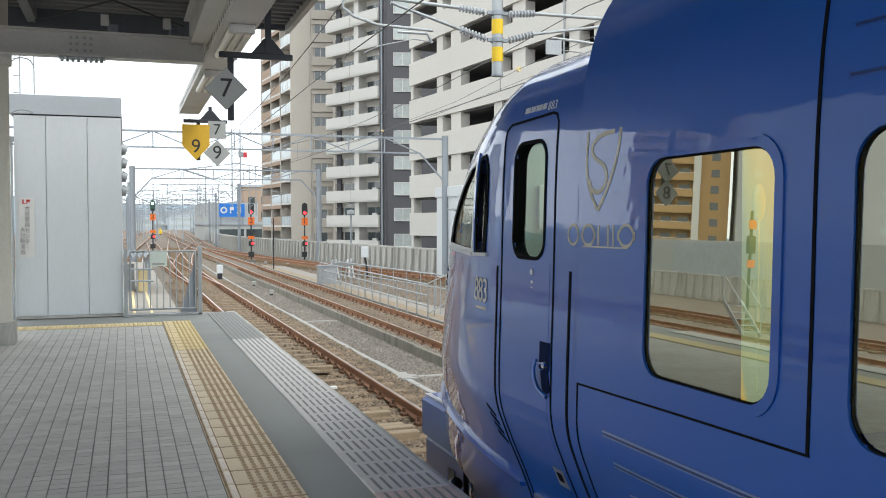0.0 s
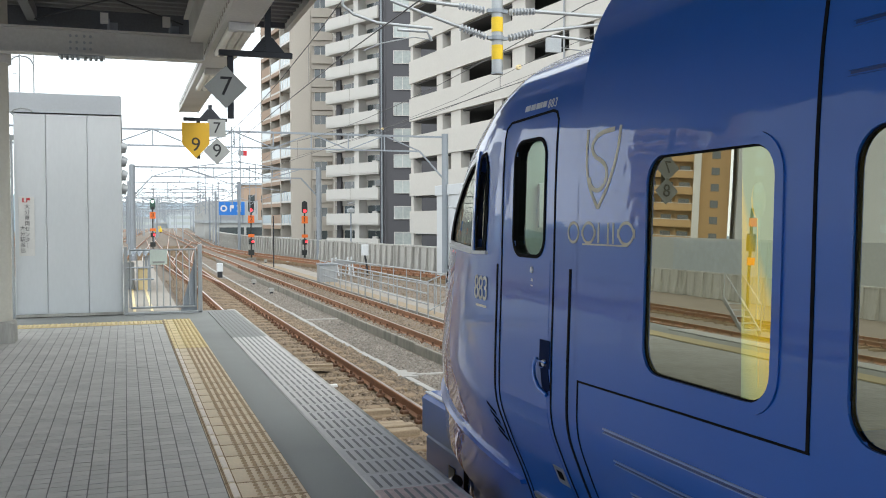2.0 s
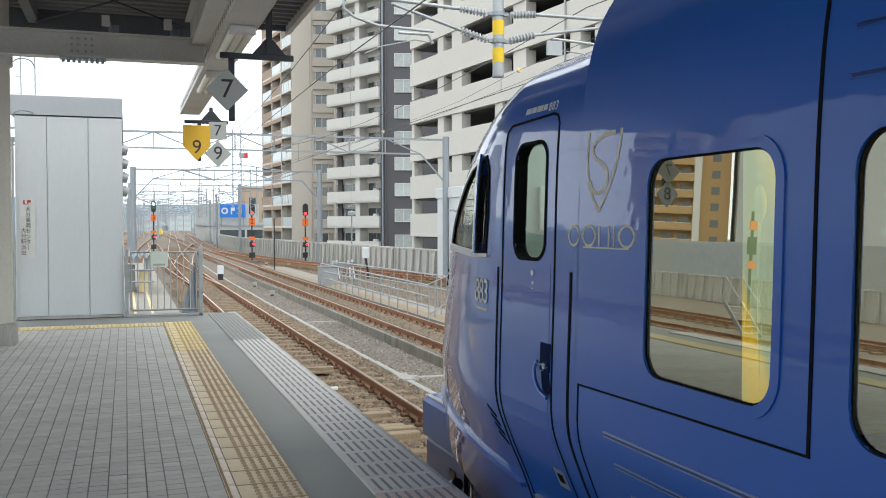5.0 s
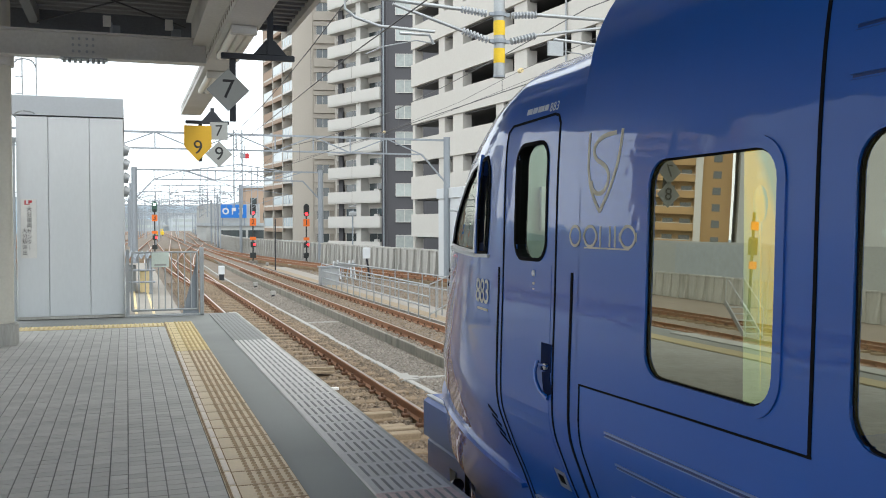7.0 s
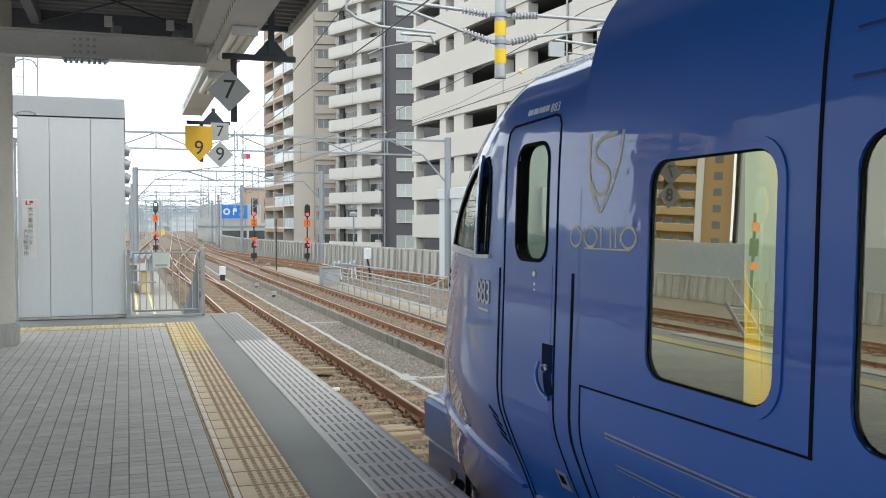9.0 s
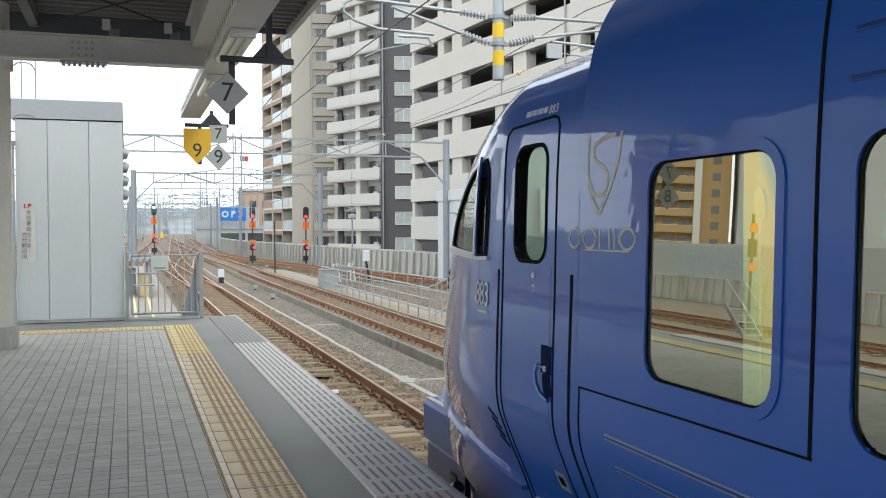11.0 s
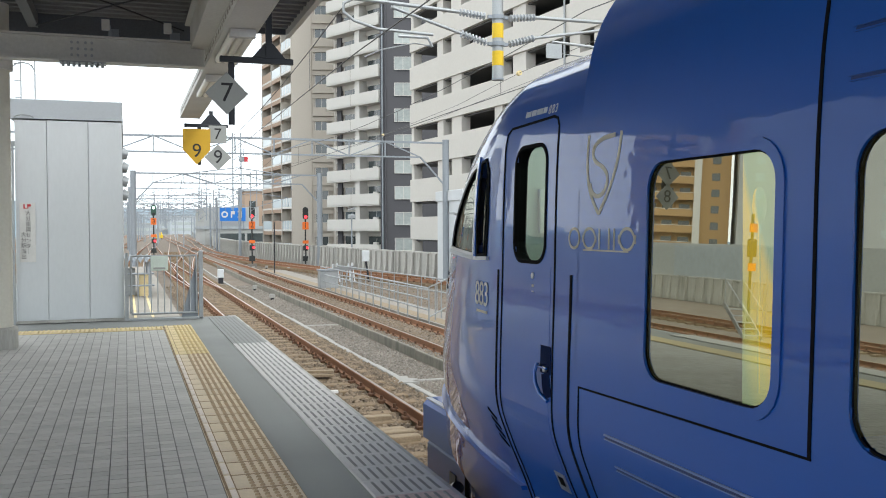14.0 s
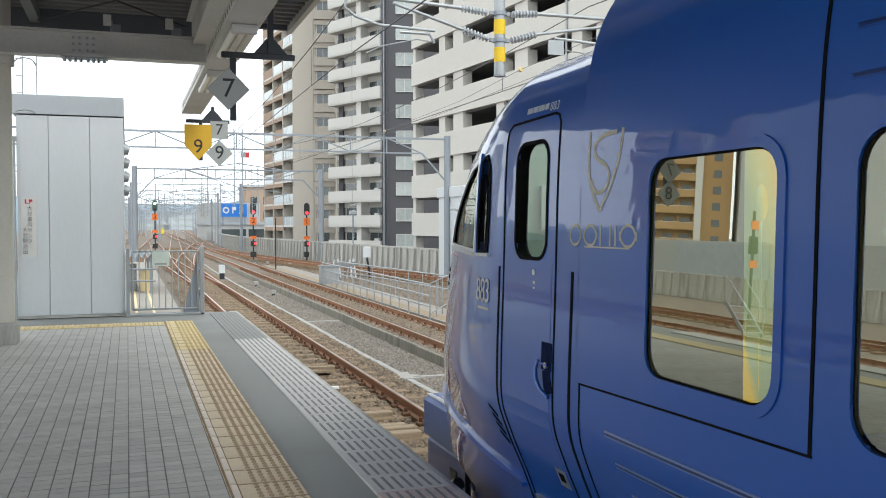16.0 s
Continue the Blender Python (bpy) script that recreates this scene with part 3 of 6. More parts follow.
for y0, y1, key in ((-7.195, 10.89, "tactile"), (10.895, 14.05, "tactile_y")):
    g = G().cbox(-0.2 + 0.003, 0.2 - 0.003, -0.1445, 0.1445, -0.02, 0.004, 0.003)
    d = G()
    for i in range(5):
        for j in range(5):
            dot(d, -0.045 + 0.052 * i, -0.12 + 0.06 * j)
    block, dots = g.mesh("tactile_block", M[key]), d.mesh("dot_field", M["tactile_dot" if key == "tactile" else "tactile_dot_y"])
    bar = G().cbox(-0.178, -0.146, -0.128, 0.128, 0.003, 0.010, 0.003).mesh("inner_line", M["bar_white" if key == "tactile" else key])
    groove = G().box(-0.195, -0.181, -0.1445, 0.1445, 0.0, 0.0045).box(-0.143, -0.137, -0.1445, 0.1445, 0.0, 0.0045).box(-0.137, 0.197, 0.131, 0.1445, 0.0, 0.0048).mesh("groove", M["tactile_groove"])
    y = y0
    while y < y1:
        b = part("tactile_block", block, None, tact)
        b.location = (0.697, y + 0.15, 0.0)
        part("inner_line", bar, None, b)
        part("groove", groove, None, b)
        part("dot_field", dots, None, b)
        y += 0.3015
part("tactile_bed", G().box(0.499, 0.899, -7.2, 14.1, -0.0115, -0.003), M["tactile_groove"], tact)
g = G().cbox(-0.148, 0.148, -0.2, 0.2, -0.02, 0.004, 0.003)
for i in range(5):
    for j in range(6):
        dot(g, -0.12 + 0.06 * i, -0.15 + 0.06 * j)
block = g.mesh("tactile_block", M["tactile_y"])
for i in range(15):
    b = part("tactile_block", block, None, tact)
    b.location = (0.343 - 0.3 * i, 13.93, 0)

strip = thing("edge_strip", "pale grey ribbed anti-slip blocks along the platform edge", "edge strip", kind="structure")


def edge_block(base, rib):
    g, k = G().cbox(-0.212, 0.212, -0.148, 0.148, -0.02, 0.003, 0.003), G()
    for i in range(7):
        x = -0.162 + 0.054 * i
        k.cbox(x - 0.009, x + 0.009, -0.118, 0.118, 0.002, 0.0065, 0.002)
    return g.mesh("edge_block", M[base]), k.mesh("rib", M[rib])


kinds = (edge_block("edge_grey", "edge_rib"), edge_block("edge_red", "edge_rib"), edge_block("asphalt", "edge_rib"))
for i in range(78):
    y = -8.036 + i * 0.3015
    k = 1 if 4.45 < y < 4.8 else (2 if y > 11.75 else 0)
    b = part("edge_block", kinds[k][0], None, strip)
    b.location = (1.452, y, 0)
    part("rib", kinds[k][1], None, b)


# ---- tracks ----
def rail_track(name, label, line, top, sleepers, sleeper_x=1.05, size=0.23, every=0.65):
    t = thing(name, label, "railway track", kind="structure")
    sec = [(-0.065, -0.15), (0.065, -0.15), (0.065, -0.135), (0.012, -0.12), (0.012, -0.045), (0.033, -0.035), (0.033, -0.006), (0.026, 0.0),
           (-0.026, 0.0), (-0.033, -0.006), (-0.033, -0.035), (-0.012, -0.045), (-0.012, -0.12), (-0.065, -0.135)]
    for side in (-0.565, 0.565):
        pts = []
        for i, p in enumerate(line):
            a, b = Vector(line[max(0, i - 1)]), Vector(line[min(len(line) - 1, i + 1)])
            d = (b - a).normalized()
            pts.append((p[0] + d.y * side, p[1] - d.x * side, top))
        r = part("rail", G().sweep(sec, pts), M["rust"], t)
        part("rail_head", G().sweep([(-0.024, 0.0), (0.024, 0.0), (0.024, 0.002), (-0.024, 0.002)], pts), M["railhead"], r, "polished running surface")
    if not sleepers:
        return t
    s = G().cbox(-sleeper_x, sleeper_x, -size / 2, size / 2, top - 0.32, top - 0.165, 0.015).mesh("sleeper", M["sleeper"])
    c = G()
    for side in (-0.565, 0.565):
        for e in (-1, 1):
            x = side + e * 0.095
            c.cbox(x - 0.055, x + 0.055, -0.075, 0.075, top - 0.166, top - 0.115, 0.015)
            c.rod((x, 0, top - 0.13), (x, 0, top - 0.055), 0.024, n=6)
    clip = c.mesh("rail_fastening", M["fastening"])
    far, y0, y1 = G(), sleepers[0], sleepers[1]
    y = y0
    while y < y1:
        x = next((a[0] + (b[0] - a[0]) * (y - a[1]) / (b[1] - a[1]) for a, b in zip(line, line[1:]) if a[1] <= y <= b[1]), line[-1][0])
        if y < 55:
            ob = part("sleeper", s, None, t)
            ob.location = (x + random.uniform(-0.02, 0.02), y, random.uniform(-0.008, 0.006))
            ob.rotation_euler = (0, 0, radians(random.uniform(-0.8, 0.8)))
            part("rail_fastening", clip, None, ob)
        else:
            far.box(x - sleeper_x, x + sleeper_x, y - size / 2, y + size / 2, top - 0.3, top - 0.165)
        y += every
    if far.v:
        tagged(part("far_sleepers", far, M["sleeper"], t), kind="stuff")
    return t


near_line = [(3.22 + bend(y), y, 0) for y in spread((-30, 10), (40, 3), (150, 12), (400, 0))]
rail_track("track_near", "rusty-sided rails on stained sleepers beside the platform", near_line, RAIL_TOP, (6.0, 110))
far_line = [(6.75 + bend(y) - max(0, y - 60) * 0.028, y, 0) for y in spread((-30, 10), (40, 3), (150, 12), (400, 0))]
rail_track("track_far", "rusty rails on stained sleepers on a raised gravel bed", far_line, -1.05, (12.0, 100), sleeper_x=0.88, every=0.6)
T3 = [(19.5, -10), (16.8, 22), (14.0, 40), (12.2, 49), (10.7, 60), (9.4, 72), (8.5, 86), (8.3, 100), (9.2, 125), (11.5, 170), (21, 400)]
third_line = [(curve_through(T3, y), y, 0) for y in spread((-10, 8), (30, 3), (150, 12), (400, 0))]
rail_track("track_third", "dark rusty rails curving past the parapet", third_line, -1.0, (24.0, 90))
west_line = [(-7.35 + bend(y) * 0.7, y, 0) for y in spread((-30, 10), (40, 4), (150, 12), (400, 0))]
rail_track("track_west", "rusty rails on the other side of the platform", west_line, RAIL_TOP, (0.0, 80))
west2 = [(-14.2 + bend(y) * 0.7, y, 0) for y in spread((-30, 10), (40, 4), (150, 12), (400, 0))]
rail_track("track_far_west", "rusty rails beside the western parapet", west2, RAIL_TOP, (0.0, 60))
west3 = [(-18.8 + bend(y) * 0.4, y, 0) for y in spread((-30, 10), (40, 4), (150, 12), (300, 0))]
rail_track("track_outer_west", "rusty rails along the outer western side", west3, RAIL_TOP, (0.0, 60))
cross = [(3.3 + bend(y) + (y - 62) * 0.045, y, 0) for y in spread((62, 4), (130, 0))]
rail_track("track_crossover", "rusty crossover rails joining two lines", cross, RAIL_TOP - 0.01, None)
cross = [(3.2 + bend(y) - (y - 40) * 0.03, y, 0) for y in spread((40, 4), (140, 0))]
rail_track("track_turnout", "rusty turnout rails leaving the near line", cross, RAIL_TOP - 0.01, None)


for x in (0.3, -3.4):
    yard = [(x + bend(y) * 0.9, y, 0) for y in spread((46 if x < 0 else 52, 4), (150, 12), (330, 0))]
    rail_track("track_yard", "rusty yard rails beyond the platform end", yard, RAIL_TOP, (52, 100))


# loose ballast stones
def stones(g, x0, x1, y0, y1, z, count, r0, r1, skip=()):
    for _ in range(count):
        # denser near the platform end
        y = y0 + (y1 - y0) * random.random() ** 1.4
        x = random.uniform(x0, x1) + bend(y)
        if any(a < x - bend(y) < b for a, b in skip):
            continue
        r = random.uniform(r0, r1)
        t = random.random() * 6.28
        zz = z + random.uniform(-0.25, 0.35) * r
        pts = [(x + r * random.uniform(0.7, 1.2) * math.cos(t + k * 1.571), y + r * random.uniform(0.7, 1.2) * math.sin(t + k * 1.571), zz + r * random.uniform(-0.2, 0.35)) for k in range(4)]
        g.add(pts + [(x, y, zz + r * random.uniform(0.5, 0.95))], [(0, 1, 4), (1, 2, 4), (2, 3, 4), (3, 0, 4)])


g = G()
stones(g, 4.76, 5.66, 8, 45, -1.335, 15000, 0.02, 0.038)
stones(g, 5.82, 6.12, 10, 45, -1.2, 3500, 0.02, 0.036)
stones(g, 7.4, 7.75, 14, 60, -1.2, 4000, 0.022, 0.04)
stuff("grey_gravel", g, M["stone"], "loose grey gravel between the lines", "gravel")
g = G()
stones(g, 1.75, 4.55, 6, 45, -1.295, 38000, 0.028, 0.05, ((2.60, 2.71), (3.73, 3.84)))
stones(g, 5.85, 7.6, 12, 50, -1.2, 12000, 0.022, 0.04, ((6.12, 6.25), (7.25, 7.38)))
stones(g, 7.5, 12.5, 20, 70, -1.335, 6000, 0.03, 0.05)
stuff("rusty_gravel", g, M["stone_rust"], "rust-stained brown ballast between the rails", "gravel")

# concrete cable trough with its cross ducts
trough = thing("cable_trough", "pale concrete cable trough along the gravel", "cable trough", kind="structure")
for i in range(58):
    y = 8.0 + i * 1.0
    wob = 0.02 * math.sin(y * 0.55) + random.uniform(-0.012, 0.012)
    g = G().cbox(-0.06, 0.06, 0.006, 0.99, -0.12, 0.0, 0.012)
    ob = part("trough_lid", g, M["trough"], trough)
    ob.location, ob.rotation_euler = (4.66 + wob + bend(y), y, -1.295), (0, 0, radians(random.uniform(-1, 1)))
duct = G().cbox(4.12, 5.68, 15.85, 15.95, -1.36, -1.30, 0.012)
duct.slab([(4.46, 15.6), (4.86, 15.6), (4.76, 15.78), (4.92, 15.85), (4.92, 15.95), (4.78, 16.02), (4.84, 16.3), (4.5, 16.3), (4.54, 16.02), (4.4, 15.95), (4.4, 15.85), (4.54, 15.78)], -1.36, -1.282)
part("cross_duct", duct, M["trough"], trough)
part("cross_duct", G().cbox(4.7, 5.66, 25.8, 25.9, -1.36, -1.30, 0.012), M["trough"], trough)


# parapets with ribs
def parapet(name, knots, y0, y1, side, label, top=0.12):
    p = thing(name, label, "parapet wall", kind="structure")
    line = [(curve_through(knots, y), y, 0) for y in spread((y0, 2.5), (y1, 0))]
    far = spread((y1, 10), (y1 + 240, 0))
    sec = [(-0.09, -2.6), (0.09, -2.6), (0.09, top), (-0.09, top)]
    part("wall_panel", G().sweep(sec, line), M["concrete"], p)
    part("coping", G().sweep([(-0.13, top), (0.13, top), (0.13, top + 0.08), (-0.13, top + 0.08)], line), M["concrete"], p)
    if side > 0:
        part("far_wall_panel", G().sweep(sec, [(curve_through(knots, y), y, 0) for y in far]), M["concrete"], p)
    g = G().slab([(0.0, -1.3), (0.22, -1.3), (0.20, -1.1), (0.12, -0.6), (0.09, top), (0.0, top)], -0.08, 0.08, "y")
    rib = g.mesh("rib", M["concrete"])
    y = y0 + 1.0
    while y < y1:
        ob = part("rib", rib, None, p)
        ob.location = (curve_through(knots, y) - side * 0.09, y, 0)
        ob.scale = (-side, 1, 1)
        y += 0.9
    return p


parapet("parapet_east", PARAPET, 20, 120, 1, "stained ribbed concrete parapet along the viaduct")
parapet("parapet_west", [(-29.0, -20), (-29.0, 90)], -8, 90, -1, "stained ribbed concrete parapet across the western tracks", 0.1)


# ---- train ----
XC, Y0, SPLIT = 3.22, 4.15, 3.37
PROF = [(-0.25, 1.98), (0.0, 1.92), (0.2, 1.85), (0.4, 1.765), (0.58, 1.706), (0.65, 1.70), (1.2, 1.714), (1.6, 1.724)]
CAB_TOP = [(1.85, 1.738), (2.0, 1.77), (2.1, 1.835), (2.2, 1.98), (2.3, 2.27), (2.36, 2.62), (2.41, 3.22)]
CAR_TOP = [(1.85, 1.738), (2.0, 1.755), (2.1, 1.775), (2.2, 1.805), (2.3, 1.855), (2.4, 1.935), (2.52, 2.11), (2.62, 2.42), (2.70, 3.22)]
NOSE = [(-0.25, 4.2), (-0.1, 4.15), (0.3, 3.80), (0.65, 3.42), (1.0, 3.31), (1.4, 3.09), (1.75, 2.56), (1.95, 1.93), (2.1, 1.10), (2.2, 0.66), (2.3, 0.36), (2.41, 0.12)]
POWER = 1.7


def smooth_at(table, z):
    """A soft curve through a table of (z, value)."""
    n = len(table)
    if z <= table[0][0]:
        return table[0][1]
    if z >= table[-1][0]:
        return table[-1][1]
    i = max(k for k in range(n - 1) if table[k][0] <= z)
    (z0, a), (z1, b) = table[i], table[i + 1]
    h = z1 - z0
    s = (b - a) / h

    def slope(k):
        if k in (0, n - 1):
            j = 0 if k == 0 else n - 2
            return (table[j + 1][1] - table[j][1]) / (table[j + 1][0] - table[j][0])
        p = (table[k][1] - table[k - 1][1]) / (table[k][0] - table[k - 1][0])
        r = (table[k + 1][1] - table[k][1]) / (table[k + 1][0] - table[k][0])
        return 0.0 if p * r <= 0 else 2 * p * r / (p + r)
    t = (z - z0) / h
    return (2 * t**3 - 3 * t**2 + 1) * a + (t**3 - 2 * t**2 + t) * h * slope(i) + (-2 * t**3 + 3 * t**2) * b + (t**3 - t**2) * h * slope(i + 1)


def half_width(z, car):
    return XC - smooth_at(PROF + (CAR_TOP if car else CAB_TOP), z)


def skin(y, z, off=0.0, car=None):
    """A point of the train's near side, off metres outside the paint."""
    car = y < SPLIT if car is None else car
    w = half_width(z, car)
    if y <= Y0:
        return Vector((XC - w - off, y, z))
    u = min(1.0, (y - Y0) / smooth_at(NOSE, z))
    x = XC - w * (1 - u**POWER) ** (1 / POWER)
    e = 0.01
    u2 = min(1.0, (y - e - Y0) / smooth_at(NOSE, z)) if y - e > Y0 else 0.0
    x2 = XC - w * (1 - u2**POWER) ** (1 / POWER)
    n = Vector((-e, x - x2, 0)).normalized()
    return Vector((x, y, z)) + n * off


def around(cy, cz, hy, hz, r, n=7):
    """A rounded rectangle in (y, z)."""
    out = []
    for sy, sz, a0 in ((1, 1, 0), (-1, 1, 90), (-1, -1, 180), (1, -1, 270)):
        for k in range(n):
            a = radians(a0 + 90 * k / (n - 1))
            out.append((cy + sy * (hy - r) + r * math.cos(a), cz + sz * (hz - r) + r * math.sin(a)))
    return out


def ribbon(g, pts, width, off=0.003, closed=False, car=None):
    """A flat strip laid on the skin along (y, z) points."""
    n = len(pts)
    v = []
    for i, (y, z) in enumerate(pts):
        a = pts[(i - 1) % n] if closed or i else pts[0]
        b = pts[(i + 1) % n] if closed or i < n - 1 else pts[-1]
        dy, dz = b[0] - a[0], b[1] - a[1]
        d = math.hypot(dy, dz) or 1
        ny, nz = -dz / d * width / 2, dy / d * width / 2
        for k, o in ((1, -0.004), (1, off), (-1, off), (-1, -0.004)):
            v.append(skin(y + ny * k, z + nz * k, o, car))
    f = []
    for i in range(n if closed else n - 1):
        j = (i + 1) % n
        f += [(4 * i + k, 4 * j + k, 4 * j + k + 1, 4 * i + k + 1) for k in range(3)]
    if not closed:
        f += [(0, 1, 2, 3), (4 * n - 1, 4 * n - 2, 4 * n - 3, 4 * n - 4)]
    return g.add(v, f)


def pane(g, outline, off):
    """A flat pane set into the side."""
    zs = [z for _, z in outline]
    y0 = sum(y for y, _ in outline) / len(outline)
    a, b = skin(y0, min(zs), off), skin(y0, max(zs), off)
    f = (skin(y0 + 0.05, sum(zs) / len(zs)).x - skin(y0 - 0.05, sum(zs) / len(zs)).x) / 0.1
    return g.add([(a.x + (b.x - a.x) * (z - a.z) / (b.z - a.z) + f * (y - y0), y, z) for y, z in outline], [tuple(range(len(outline)))])


def inside(outline, y, z):
    hit = False
    for (y0, z0), (y1, z1) in zip(outline, outline[1:] + outline[:1]):
        if (z0 > z) != (z1 > z) and y < y0 + (z - z0) * (y1 - y0) / (z1 - z0):
            hit = not hit
    return hit


WIN1 = around(2.505, 1.279, 0.348, 0.383, 0.105)
WIN2 = around(1.22, 1.27, 0.655, 0.405, 0.11)
WIN3 = around(-0.45, 1.27, 0.70, 0.405, 0.11)
DOORWIN = around(3.845, 1.535, 0.168, 0.258, 0.085)
CABWIN = [(4.40, 1.29), (4.575, 1.285), (4.585, 1.5), (4.555, 1.765), (4.45, 1.775), (4.385, 1.70), (4.375, 1.5)]
QUARTER = [(4.655, 1.28), (5.05, 1.29), (5.6, 1.30), (5.55, 1.42), (5.35, 1.55), (5.1, 1.66), (4.85, 1.74), (4.66, 1.765), (4.645, 1.5)]
HOLES = [WIN1, WIN2, WIN3, DOORWIN, CABWIN, QUARTER]

train = thing("train", "glossy deep blue limited express driving car with rounded nose", "train")


def shell(car):
    g = G()
    zs = [-0.25 + 0.03 * i for i in range(73)] + ([1.94 + 0.04 * i for i in range(1, 20)] if car else [1.94 + 0.03 * i for i in range(1, 16)] + [2.41])
    zs = [z for z in zs if z <= (2.70 if car else 2.41)]
    if car:
        yy = [-13.0, -9, -5, -2] + [-1.5 + 0.03 * i for i in range(182)]
        yy = [y for y in yy if y < SPLIT - 0.01] + [SPLIT]
        sides = [(1, yy)]
        index = {}
        for side in (1, -1):
            for i, z in enumerate(zs):
                for j, y in enumerate(yy):
                    p = skin(y, z, 0, True)
                    index[side, i, j] = len(g.v)
                    g.v.append((p.x if side > 0 else 2 * XC - p.x, p.y, p.z))
            for i in range(len(zs) - 1):
                for j in range(len(yy) - 1):
                    cy, cz = (yy[j] + yy[j + 1]) / 2, (zs[i] + zs[i + 1]) / 2
                    if any(inside(h, cy, cz) for h in HOLES):
                        continue
                    f = (index[side, i, j], index[side, i, j + 1], index[side, i + 1, j + 1], index[side, i + 1, j])
                    g.f.append(f if side < 0 else f[::-1])
        # front wall of the raised roof
        low = next(i for i, z in enumerate(zs) if z > 2.0)
        top = [index[1, i, len(yy) - 1] for i in range(low, len(zs))] + [index[-1, i, len(yy) - 1] for i in range(len(zs) - 1, low - 1, -1)]
        g.f.append(tuple(top))
        return g
    ph = [math.pi / 2 * i / 110 for i in range(111)]
    for side in (1, -1):
        index = {}
        for i, z in enumerate(zs):
            w, ln = half_width(z, False), smooth_at(NOSE, z)
            cols = [(XC - w, y) for y in [3.36 + 0.03 * k for k in range(26)]] + [(XC - w * math.cos(p) ** (2 / POWER), Y0 + ln * math.sin(p) ** (2 / POWER)) for p in ph]
            for j, (x, y) in enumerate(cols):
                index[i, j] = len(g.v)
                g.v.append((x if side > 0 else 2 * XC - x, y, z))
        m = len(cols)
        for i in range(len(zs) - 1):
            for j in range(m - 1):
                k = [index[i, j], index[i, j + 1], index[i + 1, j + 1], index[i + 1, j]]
                cy, cz = sum(g.v[a][1] for a in k) / 4, sum(g.v[a][2] for a in k) / 4
                if any(inside(h, cy, cz) for h in HOLES):
                    continue
                g.f.append(tuple(k if side < 0 else k[::-1]))
    return g


body = part("car_body", shell(True), M["paint"], train, smooth=True)
cab = part("cab_shell", shell(False), M["paint"], train, "deep blue rounded cab nose", smooth=True)


def seam(pts, width, parent=body, off=0.0025, material="rubber", name="seam", car=None, closed=False):
    g = G()
    fine = []
    for (a, b), (c, d) in zip(pts, pts[1:] + (pts[:1] if closed else [])):
        n = max(2, int(math.hypot(c - a, d - b) / 0.04))
        fine += [(a + (c - a) * i / n, b + (d - b) * i / n) for i in range(n)]
    if not closed:
        fine.append(pts[-1])
    ribbon(g, fine, width, off, closed, car)
    return part(name, g, M[material], parent, smooth=False)


# panel joints
seam([(2.008, 0.815), (2.008, 1.2), (2.006, 2.1), (2.0, 2.45)], 0.013, name="panel_joint")
seam([(2.0, 0.815), (2.6, 0.806), (3.335, 0.792)], 0.0075, name="panel_joint")
seam([(3.33, 0.795), (3.335, 0.6), (3.34, 0.3), (3.345, -0.1)], 0.009, name="panel_joint")
seam([(3.42, 1.235), (3.423, 0.7), (3.43, 0.3), (3.435, -0.1)], 0.020, name="door_track")
seam([(4.205, 1.225), (4.205, 0.65), (4.205, 0.3), (4.20, 0.05)], 0.019, cab, name="door_track")
# crew door
door = part("crew_door", ribbon(G(), [(3.863, z / 100) for z in range(10, 128, 4)], 0.50, 0.0012), M["paint"], train, "narrow blue crew door with an upright window")
DOOR = [(3.576, 0.05), (3.576, 0.65), (3.576, 1.86), (3.60, 1.895), (3.64, 1.905), (4.09, 1.895), (4.135, 1.87), (4.15, 1.82), (4.15, 0.65), (4.15, 0.05)]
seam(DOOR, 0.012, door, name="door_joint")
part("window_glass", pane(G(), around(3.845, 1.535, 0.18, 0.27, 0.09), -0.022), M["cabglass"], door, "pale green tinted glass")
seam(around(3.845, 1.535, 0.170, 0.260, 0.087), 0.016, door, 0.004, "rubber", "window_gasket", closed=True)
g = G()
out = around(3.845, 1.535, 0.170, 0.260, 0.087)
n = len(out)
g.add([skin(y, z, 0.0) for y, z in out] + [skin(y, z, -0.06) for y, z in out], [(i, (i + 1) % n, n + (i + 1) % n, n + i) for i in range(n)])
part("window_reveal", g, M["rubber"], door)
# the recess is a flat patch with its shade painted on
part("handle_recess", ribbon(ribbon(G(), [(3.642, 0.92), (3.642, 0.80)], 0.10, 0.003), [(3.642, 0.80), (3.635, 0.76), (3.615, 0.70)], 0.075, 0.003), M["recess"], door, "flat dark patch painting the shaded recess behind the handle")
hg = G()
hg.path([skin(3.705, 0.84, 0.012), skin(3.705, 0.80, 0.024), skin(3.69, 0.755, 0.026), skin(3.655, 0.715, 0.022), skin(3.60, 0.69, 0.01)], 0.009, 8)
hg.rod(skin(3.715, 0.825, 0.01), skin(3.61, 0.827, 0.012), 0.006)
part("door_handle", hg, M["paint"], door, "curved blue grab handle", True)
part("lock", G().rod(skin(3.63, 0.823, 0.0), skin(3.63, 0.823, 0.016), 0.014, n=12), M["steel"], door)
part("lock", G().rod(skin(3.795, 1.215, 0.0), skin(3.795, 1.215, 0.006), 0.014, n=12), M["white_film"], door)
part("notice_bar", ribbon(ribbon(G(), [(3.785, 1.17), (3.805, 1.17)], 0.012, 0.002), [(3.785, 1.145), (3.805, 1.145)], 0.006, 0.002), M["white_film"], door)
